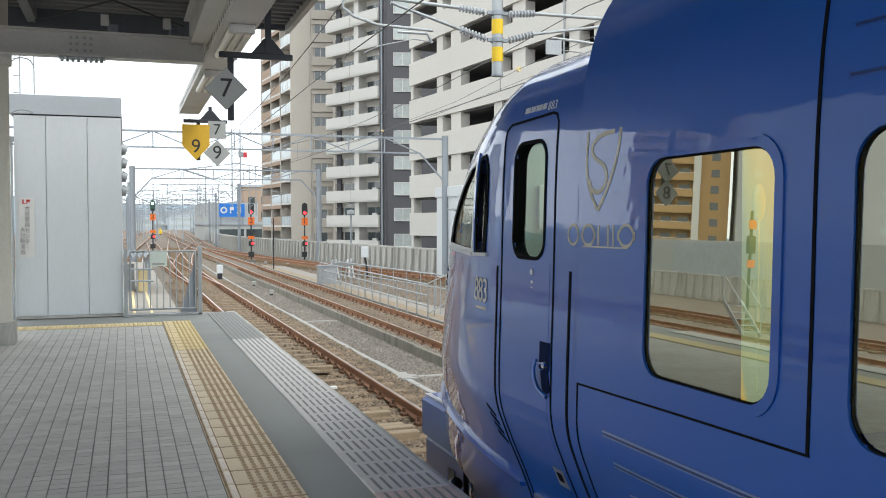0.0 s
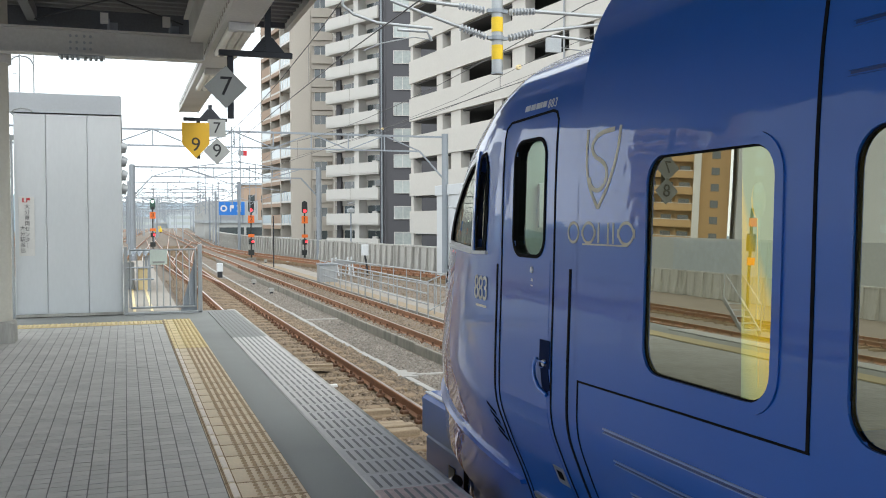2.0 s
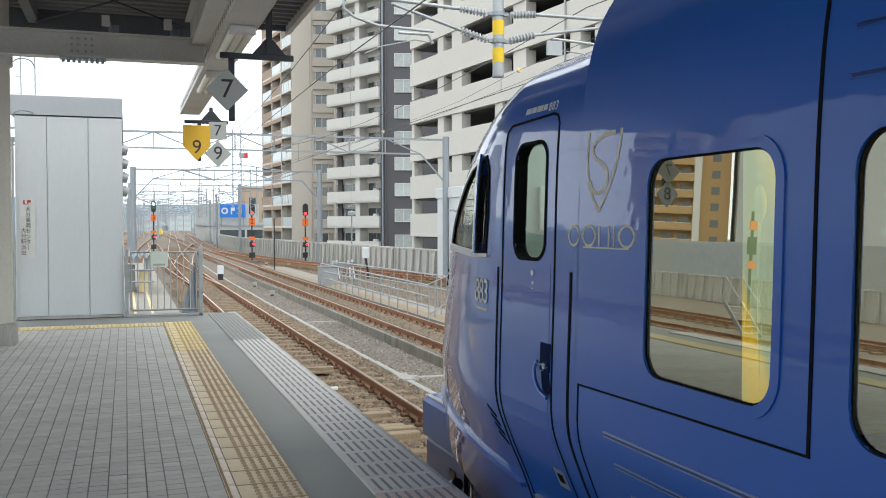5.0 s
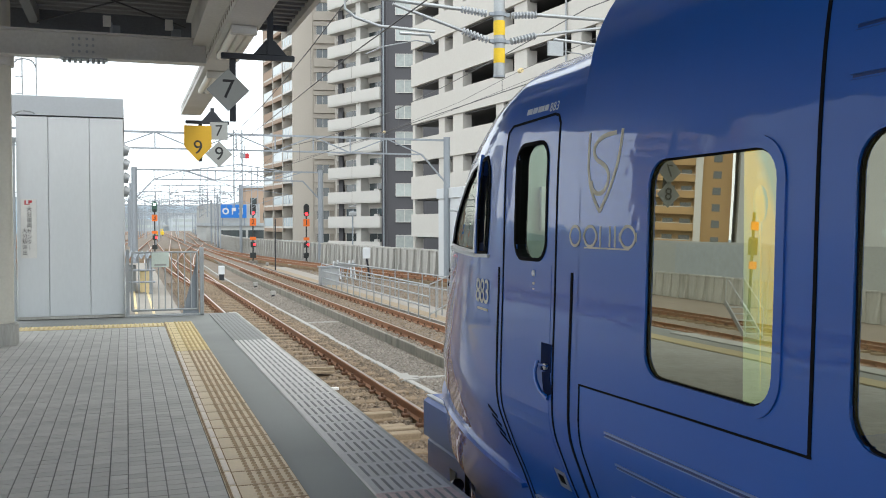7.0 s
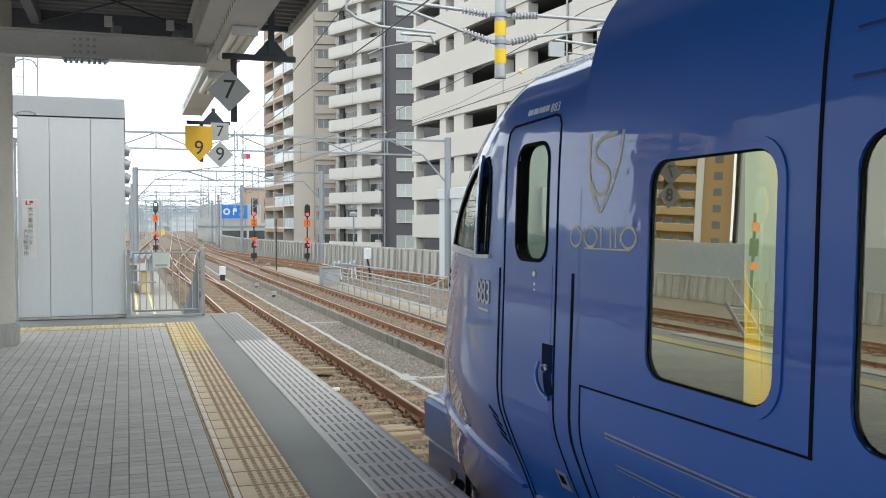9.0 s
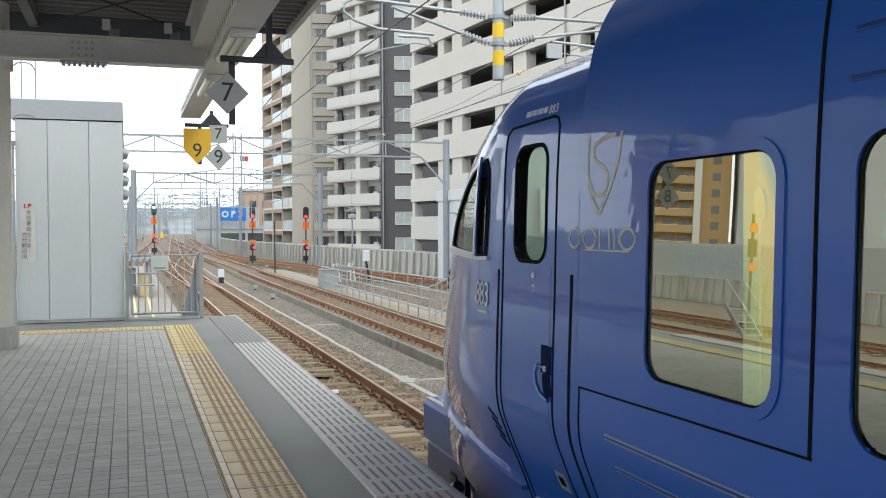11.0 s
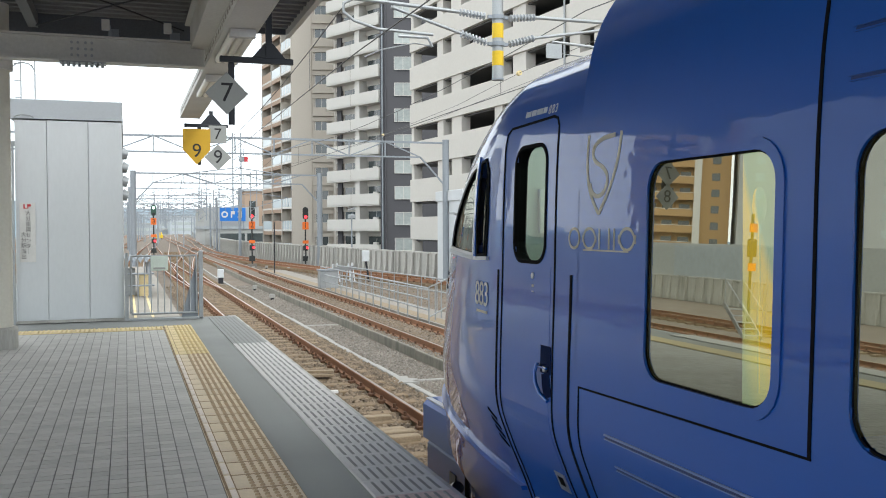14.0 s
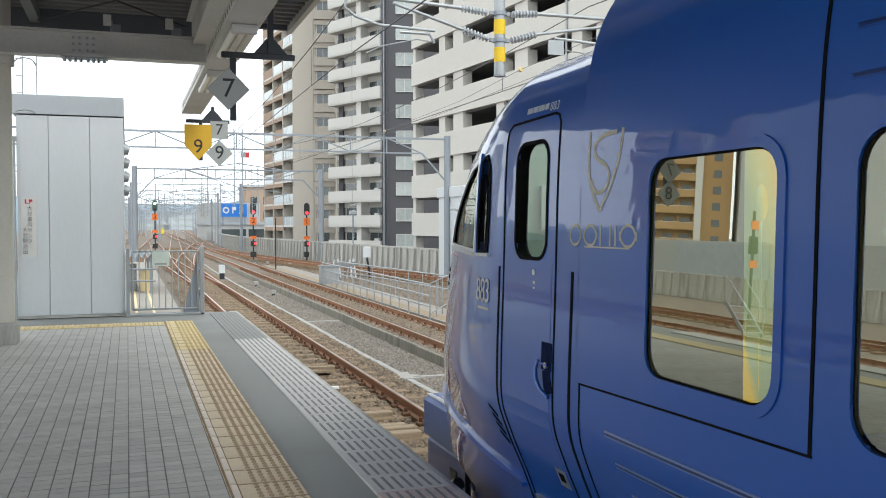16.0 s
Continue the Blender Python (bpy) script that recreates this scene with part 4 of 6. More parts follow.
# number plate of the step and lower fittings
part("step_plate", ribbon(G(), [(3.62, 0.315), (3.72, 0.315)], 0.085, 0.005), M["steel"], body, "small steel step socket")
part("step_socket", ribbon(G(), [(3.645, 0.318), (3.695, 0.318)], 0.04, 0.0065), M["black"], body)
part("sill_step", ribbon(ribbon(G(), [(3.62, 0.10), (4.1, 0.11)], 0.03, 0.02), [(3.42, 0.02), (3.6, 0.02)], 0.02, 0.02), M["steel"], body)


# passenger windows
def window(cy, cz, hy, hz, r, rim, parent=body):
    w = part("window", pane(G(), around(cy, cz, hy + 0.01, hz + 0.01, r), -0.009), M["window"], parent, "coated window mirroring the tracks opposite")
    seam(around(cy, cz, hy + 0.009, hz + 0.009, r + 0.009), rim, w, 0.006, "paint", "window_frame", closed=True)
    seam(around(cy, cz, hy - 0.011, hz - 0.011, r - 0.01), 0.009, w, -0.0035, "rubber", "inner_gasket", closed=True)
    g = G()
    o = around(cy, cz, hy, hz, r)
    n = len(o)
    g.add([skin(y, z, 0.002) for y, z in o] + [skin(y, z, -0.016) for y, z in o], [(i, (i + 1) % n, n + (i + 1) % n, n + i) for i in range(n)])
    part("window_gasket", g, M["rubber"], w)
    return w


window(2.505, 1.279, 0.348, 0.383, 0.105, 0.036)
window(1.22, 1.27, 0.655, 0.405, 0.11, 0.036)
window(-0.45, 1.27, 0.70, 0.405, 0.11, 0.036)
# cab side glazing
cw = part("cab_window", pane(G(), CABWIN, -0.03), M["windshield"], cab, "open dark cab side window")
seam(CABWIN, 0.018, cw, 0.006, "rubber", "window_gasket", closed=True)
# white film on the sill paints the light it catches
seam([(4.36, 1.275), (4.62, 1.268)], 0.018, cw, 0.014, "white_film", "window_sill")
g = G()
n, m = 16, 24
v = []
for i in range(n + 1):
    z = 1.285 + 0.48 * i / n
    ya = 4.655
    for j in range(m + 1):
        u = j / m
        yb = Y0 + smooth_at(NOSE, z)
        y = ya + (yb - ya) * (1 - (1 - u) ** 2)
        v.append(skin(y, z, -0.012))
part("windshield", G().add(v, [(i * (m + 1) + j, i * (m + 1) + j + 1, (i + 1) * (m + 1) + j + 1, (i + 1) * (m + 1) + j) for i in range(n) for j in range(m)]), M["windshield"], cab, "dark wraparound windscreen", True)
seam(QUARTER, 0.03, cab, 0.006, "steel", "windscreen_trim", closed=True)
# this sill too has its lit look put into a white colour
seam([(4.64, 1.27), (5.0, 1.278), (5.6, 1.285)], 0.02, cab, 0.012, "white_film", "windscreen_sill")
seam([(4.61, 1.28), (4.615, 1.5), (4.61, 1.80)], 0.03, cab, 0.01, "paint", "windscreen_pillar")
# air slots
for k in range(4):
    seam([(4.385 - 0.015 * k, 0.515 - 0.043 * k), (4.285 - 0.015 * k, 0.475 - 0.043 * k)], 0.017, cab, 0.0025, "black", "air_slot")
for k in range(3):
    seam([(5.7, 1.13 - 0.045 * k), (5.95, 1.13 - 0.045 * k)], 0.018, cab, 0.003, "black", "air_slot")
# pressed beads; the lower ones carry their highlight as a paler colour
for y0, y1, z in ((3.115, -1.3, 0.648), (3.055, -1.3, 0.54), (3.0, -1.3, 0.43), (1.90, -1.3, 1.937), (1.905, -1.3, 1.812)):
    seam([(y0, z), (y0 - 0.3, z), (y1, z)], 0.007, body, 0.006, "bead" if z < 1 else "paint", "pressed_bead")
    seam([(y0, z - 0.016), (y0 - 0.3, z - 0.016), (y1, z - 0.016)], 0.004, body, 0.005, "bead" if z < 1 else "paint", "pressed_bead")
    # flat dark strip paints the shade between the two bead lines
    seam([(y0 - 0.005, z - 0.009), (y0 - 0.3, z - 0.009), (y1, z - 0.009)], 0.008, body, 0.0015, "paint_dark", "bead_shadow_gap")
# lower lip of the nose
seam([(4.23, 0.135), (4.3, 0.135), (4.6, 0.135), (5.0, 0.135), (5.6, 0.14), (6.4, 0.14), (7.2, 0.14)], 0.022, cab, 0.03, "paint", "nose_lip")

def rounded(pts, times=2):
    """Cuts the corners of an open line."""
    for _ in range(times):
        out = [pts[0]]
        for (a, b), (c, d) in zip(pts, pts[1:]):
            out += [(a * 0.75 + c * 0.25, b * 0.75 + d * 0.25), (a * 0.25 + c * 0.75, b * 0.25 + d * 0.75)]
        pts = out + [pts[-1]]
    return pts


# lettering-like marks and emblem on the side
mark = part("wordmark", ribbon(G(), [(3.32, 1.340), (3.2, 1.340), (2.97, 1.340)], 0.006, 0.0018), M["gold"], train, "pale gold mark of plain shapes")
BASE, TOP = 1.346, 1.424
for y0, y1, kind in ((3.446, 3.355, "ring"), (3.325, 3.219, "ring"), (3.19, 3.115, "posts"), (3.081, 3.071, "post"), (3.04, 2.925, "ring")):
    cy, hy = (y0 + y1) / 2, abs(y0 - y1) / 2
    cz, hz = (BASE + TOP) / 2, (TOP - BASE) / 2
    if kind == "ring":
        seam(around(cy, cz, hy, hz, hy * 0.95), 0.011, mark, 0.0018, "gold", "shape", closed=True)
    elif kind == "posts":
        for y in (y0, y1):
            seam([(y, BASE), (y, TOP)], 0.011, mark, 0.0018, "gold", "shape")
    else:
        seam([(cy, BASE), (cy, TOP)], 0.011, mark, 0.0018, "gold", "shape")
emblem = part("emblem", ribbon(G(), [(3.09, 1.775), (3.12, 1.774)], 0.014, 0.0018), M["gold"], train, "faint gold shield outline emblem")
seam(rounded([(3.30, 1.79), (3.305, 1.66), (3.275, 1.56), (3.205, 1.485)]) + rounded([(3.195, 1.485), (3.12, 1.57), (3.06, 1.68), (3.045, 1.785)]), 0.016, emblem, 0.0018, "gold", "shape")
seam(rounded([(3.09, 1.775), (3.20, 1.77), (3.265, 1.735), (3.25, 1.685), (3.16, 1.655), (3.13, 1.61), (3.16, 1.56), (3.215, 1.545), (3.26, 1.565), (3.275, 1.60)]), 0.017, emblem, 0.0018, "gold", "shape")


def on_skin(me, cy, cz, off=0.004):
    """Wraps letters made in the x-z plane onto the skin; text runs towards the tail."""
    for vert in me.vertices:
        vert.co = skin(cy - vert.co.x, cz + vert.co.z, off - vert.co.y)
    return me


for k, ch in enumerate("883"):
    part("class_numeral", on_skin(writing(ch, 0.175, 0.0008, M["numeral"]), 4.535 - 0.078 * k, 1.085), None, cab, "pale class numeral on the cab side")
seam([(4.545, 1.0), (4.36, 1.0)], 0.012, cab, 0.002, "gold", "small_text_bar")
for y0, y1 in ((3.955, 3.90), (3.89, 3.845), (3.835, 3.79), (3.785, 3.775), (3.765, 3.73)):
    seam([(y0, 1.945), (y1, 1.945)], 0.026, mark, 0.0018, "white_film", "shape")
for k, ch in enumerate("883"):
    part("small_numeral", on_skin(writing(ch, 0.055, 0.0008, M["white_film"]), 3.69 - 0.032 * k, 1.938), None, cab)

# skirts, coupler cover, running gear
sk = G()
sk.sweep([(-0.02, -0.95), (0.02, -0.95), (0.02, -0.2), (-0.02, -0.2)], [(2.0, -13, 0), (2.0, 3.6, 0)])
part("side_skirt", sk, M["paint_dark"], train)
nose_line = [(XC - 1.2 * math.cos(a) ** (2 / POWER), 4.3 + 3.3 * math.sin(a) ** (2 / POWER), 0) for a in [math.pi / 2 * i / 30 for i in range(31)]]
part("nose_skirt", G().sweep([(-0.02, -0.75), (0.02, -0.75), (0.0, 0.12), (-0.04, 0.12)], nose_line), M["paint"], train, smooth=True)
cc = G().cbox(2.58, 3.86, 6.6, 8.22, -0.50, -0.14, 0.05)
coupler = part("coupler_cover", cc, M["paint"], train, "stepped blue coupler cover with painted edge highlights")
part("lower_cover", G().cbox(2.61, 3.83, 6.7, 8.18, -0.98, -0.51, 0.04), M["paint"], coupler)
# white strips imitate the highlight along the cover's edges
part("worn_edge", G().box(2.60, 2.65, 6.9, 8.15, -0.147, -0.134), M["white_film"], coupler, "pale strip painting the edge highlight")
part("worn_edge", G().box(2.603, 2.62, 7.1, 8.1, -0.515, -0.504), M["white_film"], coupler)
part("number_bar", G().box(2.600, 2.609, 7.35, 7.5, -0.80, -0.66), M["concrete_dark"], coupler)
ug = G().box(2.3, 4.1, -13, 6.3, -0.7, -0.2)
part("underframe", ug, M["black"], train)
part("brake_pipe", G().path([(2.25, 6.3, -0.45), (2.2, 6.6, -0.62), (2.25, 6.9, -0.7)], 0.05, 10), M["steel"], train, smooth=True)
for y in (1.4, 3.4, -9.5, -11.6):
    for x in (2.69, 3.75):
        w = part("wheel", G().rod((x - 0.06, y, RAIL_TOP + 0.43), (x + 0.06, y, RAIL_TOP + 0.43), 0.43, n=28), M["rust"], train, smooth=True)
        part("axle_box", G().cbox(x - 0.14, x + 0.14, y - 0.13, y + 0.13, RAIL_TOP + 0.3, RAIL_TOP + 0.56, 0.02), M["dark_steel"], w)
# inside
part("floor_panel", G().box(1.9, 4.5, -12.9, 4.0, 0.06, 0.10), M["seat"], train)
part("inner_ceiling", G().box(1.95, 4.45, -12.9, 4.0, 2.05, 2.08), M["cream"], train)
part("cab_partition", G().box(1.85, 4.6, 3.45, 3.49, 0.45, 2.0), M["cream"], train)
part("cab_bulkhead", G().box(1.80, 4.6, 4.26, 4.29, 0.75, 1.95), M["cab_panel"], train, "pale green cab bulkhead")
part("bulkhead_notice", G().cbox(1.95, 2.06, 4.235, 4.255, 1.40, 1.62, 0.004), M["plaque"], train)
part("cab_side_wall", G().box(2.9, 2.94, 3.5, 4.28, 0.1, 2.04), M["white_film"], train, "pale cab lining")
# emissive panel added to lighten the view through the door window
part("cab_lamp", G().box(2.1, 2.8, 3.6, 4.1, 2.0, 2.02), M["cab_fill"], train, "added glowing panel that brightens the cab")
for k in range(6):
    y = 1.6 - k * 0.95
    for x in (2.25, 4.15):
        s = part("seat", G().cbox(x - 0.25, x + 0.25, y - 0.25, y + 0.22, 0.1, 0.52, 0.06).cbox(x - 0.24, x + 0.24, y - 0.32, y - 0.2, 0.5, 1.15, 0.06), M["seat"], train)
part("window_ledge", G().cbox(1.80, 1.86, 2.15, 2.9, 0.80, 0.84, 0.01), M["cream"], train)
pole = tagged(new("light_pole", G().rod((0, 0, 0), (0, 0, 1.9), 0.056, n=24).mesh("light_pole", M["spiral"], True)),
              "slim lit pole with a yellow band winding up inside the train", "light pole")
POLE_AT = (1.99, 2.585, 0.10)
bulb = G()
for i in range(12):
    a0, a1 = math.pi * i / 12 - math.pi / 2, math.pi * (i + 1) / 12 - math.pi / 2
    bulb.rod((0, 0, 1.396 + 0.058 * math.sin(a0)), (0, 0, 1.396 + 0.058 * math.sin(a1)), 0.003 + 0.019 * math.cos(a0), 0.003 + 0.019 * math.cos(a1), n=16)
bulb.rod((0, 0, 0.80), (0, 0, 1.34), 0.004, n=6)
oval_lamp = tagged(new("oval_lamp", bulb.mesh("oval_lamp", M["spiral_dim"], True)), "small oval yellow lamp on a thin stem behind the window", "lamp")
OVAL_AT = (1.90, 2.474, 0.10)


# ---- canopy over the platform ----
canopy = thing("platform_canopy", "dark ribbed steel canopy on grey painted beams", "canopy", kind="structure")
part("roof_deck", G().box(-6.0, 2.22, -14, 13.45, 4.33, 4.38), M["deck"], canopy)
rib = G()
y = -6.0
while y < 13.4:
    rib.slab([(y, 4.33), (y + 0.03, 4.25), (y + 0.11, 4.25), (y + 0.14, 4.33)], -5.98, 2.20, "x")
    y += 0.24
tagged(part("deck_rib", rib, M["deck"], canopy), kind="stuff")
part("roof_edge", G().box(2.2, 2.27, -14, 13.5, 4.16, 4.42), M["canopy"], canopy)
part("roof_edge", G().box(-6.07, -6.0, -14, 13.5, 4.16, 4.42), M["canopy"], canopy)
part("roof_edge", G().box(-6.0, 1.0, 13.43, 13.5, 3.72, 4.42).box(1.0, 2.2, 13.43, 13.5, 4.2, 4.42), M["end_plate"], canopy)


def girder(x0, x1, y, z0, z1, parent):
    """An I-beam across the platform."""
    g = G().box(x0, x1, y - 0.012, y + 0.012, z0, z1)
    g.box(x0, x1, y - 0.1, y + 0.1, z0 - 0.02, z0).box(x0, x1, y - 0.1, y + 0.1, z1, z1 + 0.02)
    b = part("cross_girder", g, M["canopy"], parent)
    part("splice_plate", G().box(-0.68, -0.26, y - 0.020, y - 0.012, z0 + 0.02, z1 - 0.02), M["canopy"], b)
    bolts = G()
    for x in (-0.585, -0.515, -0.43, -0.36):
        for j in range(3):
            bolts.rod((x, y - 0.02, z0 + 0.06 + 0.075 * j), (x, y - 0.042, z0 + 0.06 + 0.075 * j), 0.017, n=6)
    for x in (-0.68, -0.62, -0.56, -0.50, -0.42, -0.36, -0.30, -0.24):
        bolts.rod((x, y - 0.07, z0 - 0.085), (x, y - 0.07, z0 - 0.02), 0.019, n=6)
    bolts.box(-0.72, -0.20, y - 0.1, y + 0.1, z0 - 0.036, z0 - 0.021)
    part("bolt_cluster", bolts, M["galv"], b)
    return b


for y in (12.0, 4.0, -4.0):
    girder(-4.2, 0.95, y, 3.44, 3.71, canopy)
for x, y in ((-0.20, 11.9), (0.51, 11.9)):
    part("purlin_cleat", G().box(x - 0.045, x + 0.045, y - 0.05, y + 0.02, 3.80, 3.92), M["canopy"], canopy)
    part("purlin_cleat", G().box(x + 0.03, x + 0.06, y, y + 0.1, 3.73, 3.86).box(x + 0.06, x + 0.15, y + 0.1, y + 0.115, 3.73, 3.84), M["galv_far"], canopy)
for x in (-2.9, -1.12):
    part("purlin", G().box(x - 0.06, x + 0.06, -14, 13.4, 4.08, 4.25), M["deck"], canopy)
part("main_beam", G().box(0.86, 0.90, -14, 13.2, 3.665, 4.185).box(0.79, 0.995, -14, 13.2, 3.65, 3.67).box(0.79, 0.97, -14, 13.2, 4.18, 4.2), M["canopy"], canopy)
part("brace_rod", G().rod((-1.06, 13.1, 4.05), (0.8, 10.3, 4.05), 0.011).rod((0.76, 12.9, 4.05), (-2.0, 8.9, 4.05), 0.011), M["dark_steel"], canopy)


# lighting channel under the canopy, running past its end
tray = thing("lighting_channel", "grey steel channel carrying tube lamps under the canopy", "lighting channel")
part("channel_bottom", G().box(1.02, 1.345, -14, 18.5, 3.53, 3.545), M["canopy"], tray)
part("channel_side", G().box(1.00, 1.02, -14, 18.5, 3.525, 3.70).box(1.02, 1.05, -14, 18.5, 3.685, 3.70), M["canopy"], tray)
side = part("channel_side", G().box(1.345, 1.365, -14, 18.5, 3.525, 3.68), M["canopy"], tray)
sl = G()
for i in range(60):
    y = 6.0 + 0.2 * i
    sl.box(1.3645, 1.3685, y, y + 0.07, 3.585, 3.63).box(0.9965, 1.0005, y, y + 0.07, 3.585, 3.63)
part("slotting", sl, M["concrete_dark"], tray)
for y in (8.9, 12.2, 15.5):
    for x in (1.05, 1.32):
        part("hanger", G().rod((x, y, 3.68), (x, y, 4.25 if y < 13 else 3.72), 0.02), M["dark_steel"], tray)
for y0 in (6.6, 10.1, 13.2):
    lamp = thing("tube_lamp", "unlit cream triple tube lamp under the channel", "lamp", group="tube lamps")
    part("end_cap", G().cbox(1.055, 1.325, y0 - 0.10, y0, 3.44, 3.53, 0.01), M["canopy"], lamp)
    part("end_cap", G().cbox(1.055, 1.325, y0 + 1.55, y0 + 1.65, 3.44, 3.53, 0.01), M["canopy"], lamp)
    for k in range(3):
        part("tube", G().rod((1.095 + 0.092 * k, y0, 3.478), (1.095 + 0.092 * k, y0 + 1.55, 3.478), 0.043, n=14), M["tube"], lamp, smooth=True)

# column
col = thing("canopy_column", "round beige painted column on a square plinth", "column", kind="structure")
for yy in (12.25, 4.0, -4.0):
    part("shaft", G().rod((-1.455, yy, 0.24), (-1.455, yy, 4.1), 0.165, n=32), M["column_paint"], col, smooth=True)
    part("plinth", G().cbox(-1.64, -1.255, yy - 0.19, yy + 0.19, 0.0, 0.26, 0.03), M["concrete"], col)
    part("collar", G().rod((-1.455, yy, 3.32), (-1.455, yy, 3.45), 0.2, n=24), M["canopy"], col, smooth=True)

# white plant box on the platform end
hut = thing("platform_hut", "white panel-clad hut at the platform end", "hut")
HY = 15.3
part("wall", G().box(-1.56, -0.045, HY + 0.01, 24.0, 0.04, 3.07), M["whitewall"], hut)
for x0, x1 in ((-1.56, -1.12), (-1.112, -0.535), (-0.527, -0.04)):
    part("wall_panel", G().cbox(x0, x1, HY - 0.02, HY + 0.03, 0.05, 3.06, 0.006), M["whitewall"], hut)
part("fascia", G().cbox(-1.62, -0.03, HY - 0.03, 24.05, 3.085, 3.38, 0.012), M["fascia"], hut, "grey metal roof fascia")
part("plinth", G().box(-1.57, -0.035, HY - 0.015, 24.0, 0.0, 0.04), M["concrete"], hut)
for k in range(4):
    part("vent_hood", G().rod((-0.05, 16.2 + 0.1 * k, 2.66 - 0.22 * k), (0.045, 16.2 + 0.1 * k, 2.63 - 0.22 * k), 0.10, 0.075, n=14), M["galv"], hut, smooth=True)
plaque = thing("wall_plaque", "white vertical plaque with dark writing and a red mark", "plaque")
part("board", G().cbox(-1.505, -1.285, HY - 0.032, HY - 0.021, 0.93, 1.82, 0.003), M["plaque"], plaque)
part("red_mark", G().box(-1.45, -1.43, HY - 0.035, HY - 0.033, 1.745, 1.80).box(-1.45, -1.40, HY - 0.035, HY - 0.033, 1.735, 1.745).box(-1.395, -1.38, HY - 0.035, HY - 0.033, 1.735, 1.80).box(-1.38, -1.345, HY - 0.035, HY - 0.033, 1.765, 1.80), M["red_ink"], plaque)
for text, x, z, s in (("大分車両センター", -1.385, 1.665, 0.078), ("大分駅派出", -1.45, 1.34, 0.078)):
    for k, ch in enumerate(text):
        ob = part("character", writing("｜" if ch == "ー" else ch, s, 0.0006, M["ink"]), None, plaque)
        ob.location = (x, HY - 0.034, z - 0.083 * k)
ladder = thing("wall_ladder", "thin galvanised ladder with safety hoops beside the hut", "ladder")
for x in (-1.50, -1.30):
    part("stile", G().rod((x, HY + 0.4, 3.38), (x, HY + 0.4, 4.35), 0.010), M["galv"], ladder)
for k in range(4):
    part("rung", G().rod((-1.50, HY + 0.4, 3.45 + 0.26 * k), (-1.60, HY + 0.4, 3.45 + 0.26 * k), 0.008), M["galv"], ladder)
for z in (3.10, 3.86):
    part("hoop", G().path([(-1.56, HY - 0.03, z), (-1.5, HY - 0.25, z), (-1.42, HY - 0.4, z), (-1.33, HY - 0.3, z), (-1.30, HY - 0.1, z), (-1.30, HY + 0.4, z)], 0.011), M["galv"], ladder)
part("down_pipe", G().rod((-1.585, HY - 0.06, 0.0), (-1.585, HY - 0.06, 2.7), 0.018).cbox(-1.64, -1.55, HY - 0.1, HY - 0.04, 2.66, 2.74, 0.01), M["galv"], ladder)

# gate
gate = thing("platform_gate", "grey tubular steel gate with a notice at the platform end", "gate")
gy = 15.22
frame_pts = [(0.07, gy, 0.1), (0.07, gy, 1.0), (1.05, gy, 1.0), (1.05, gy, 0.1), (0.07, gy, 0.1)]
part("gate_frame", G().path(frame_pts, 0.02, 10), M["galv"], gate, smooth=True)
for k in range(9):
    part("bar", G().rod((0.17 + 0.098 * k, gy, 0.1), (0.17 + 0.098 * k, gy, 1.0), 0.009), M["galv"], gate)
part("post", G().box(-0.02, 0.03, gy - 0.025, gy + 0.025, 0, 1.05), M["galv"], gate)
part("post", G().cbox(1.085, 1.15, gy - 0.03, gy + 0.03, 0, 1.08, 0.01), M["galv"], gate)
part("threshold", G().box(-0.02, 1.15, gy - 0.03, gy + 0.03, 0.0, 0.025), M["galv"], gate)
part("gusset", G().slab([(0.82, 0.03), (1.07, 0.03), (1.07, 0.98)], gy + 0.03, gy + 0.036, "y"), M["galv_far"], gate, "solid triangular plate")
part("notice", G().box(0.36, 0.62, gy - 0.032, gy - 0.026, 0.77, 1.0), M["map_green"], gate, "pale green notice")
part("notice_bar", G().box(0.40, 0.58, gy - 0.035, gy - 0.033, 0.79, 0.82), M["sign_white"], gate)

# walkway below, beyond the gate
structure("walkway", G().box(-0.1, 1.35, 15.9, 60, -1.36, -0.92), M["walkway"], "narrow concrete walkway beyond the gate", "walkway")
for x in (0.22, 0.66):
    structure("walkway_line", G().box(x - 0.035, x + 0.035, 16.5, 46, -0.92, -0.914), M["tactile_y"], "worn yellow line on the walkway", "line")
shed = thing("trackside_shelter", "low grey shelter with a corrugated roof", "shelter")
wave = [(-1.3 + 0.025 * k, 0.36 + 0.07 * math.sin(k * math.pi / 4)) for k in range(89)]
rg = G().slab(wave + [(x, z - 0.02) for x, z in reversed(wave)], 33, 38, "y")
part("corrugated_roof", rg, M["galv_far"], shed)
for x in (-1.1, 0.75):
    for y in (33.2, 37.8):
        part("post", G().box(x - 0.04, x + 0.04, y - 0.04, y + 0.04, -1.34, 0.3), M["galv_far"], shed)
part("equipment_cabinet", G().cbox(-0.4, 0.3, 34.5, 35.2, -1.0, 0.0, 0.02), M["galv"], shed)
part("equipment_cabinet", G().cbox(0.42, 0.8, 34.0, 34.6, -1.0, -0.2, 0.02), M["tactile_y"], shed, "yellow cabinet")
part("rail", G().rod((-1.1, 33.0, -0.1), (0.9, 33.0, -0.1), 0.03).rod((-1.1, 33.0, -0.5), (0.9, 33.0, -0.5), 0.03), M["galv_far"], shed)


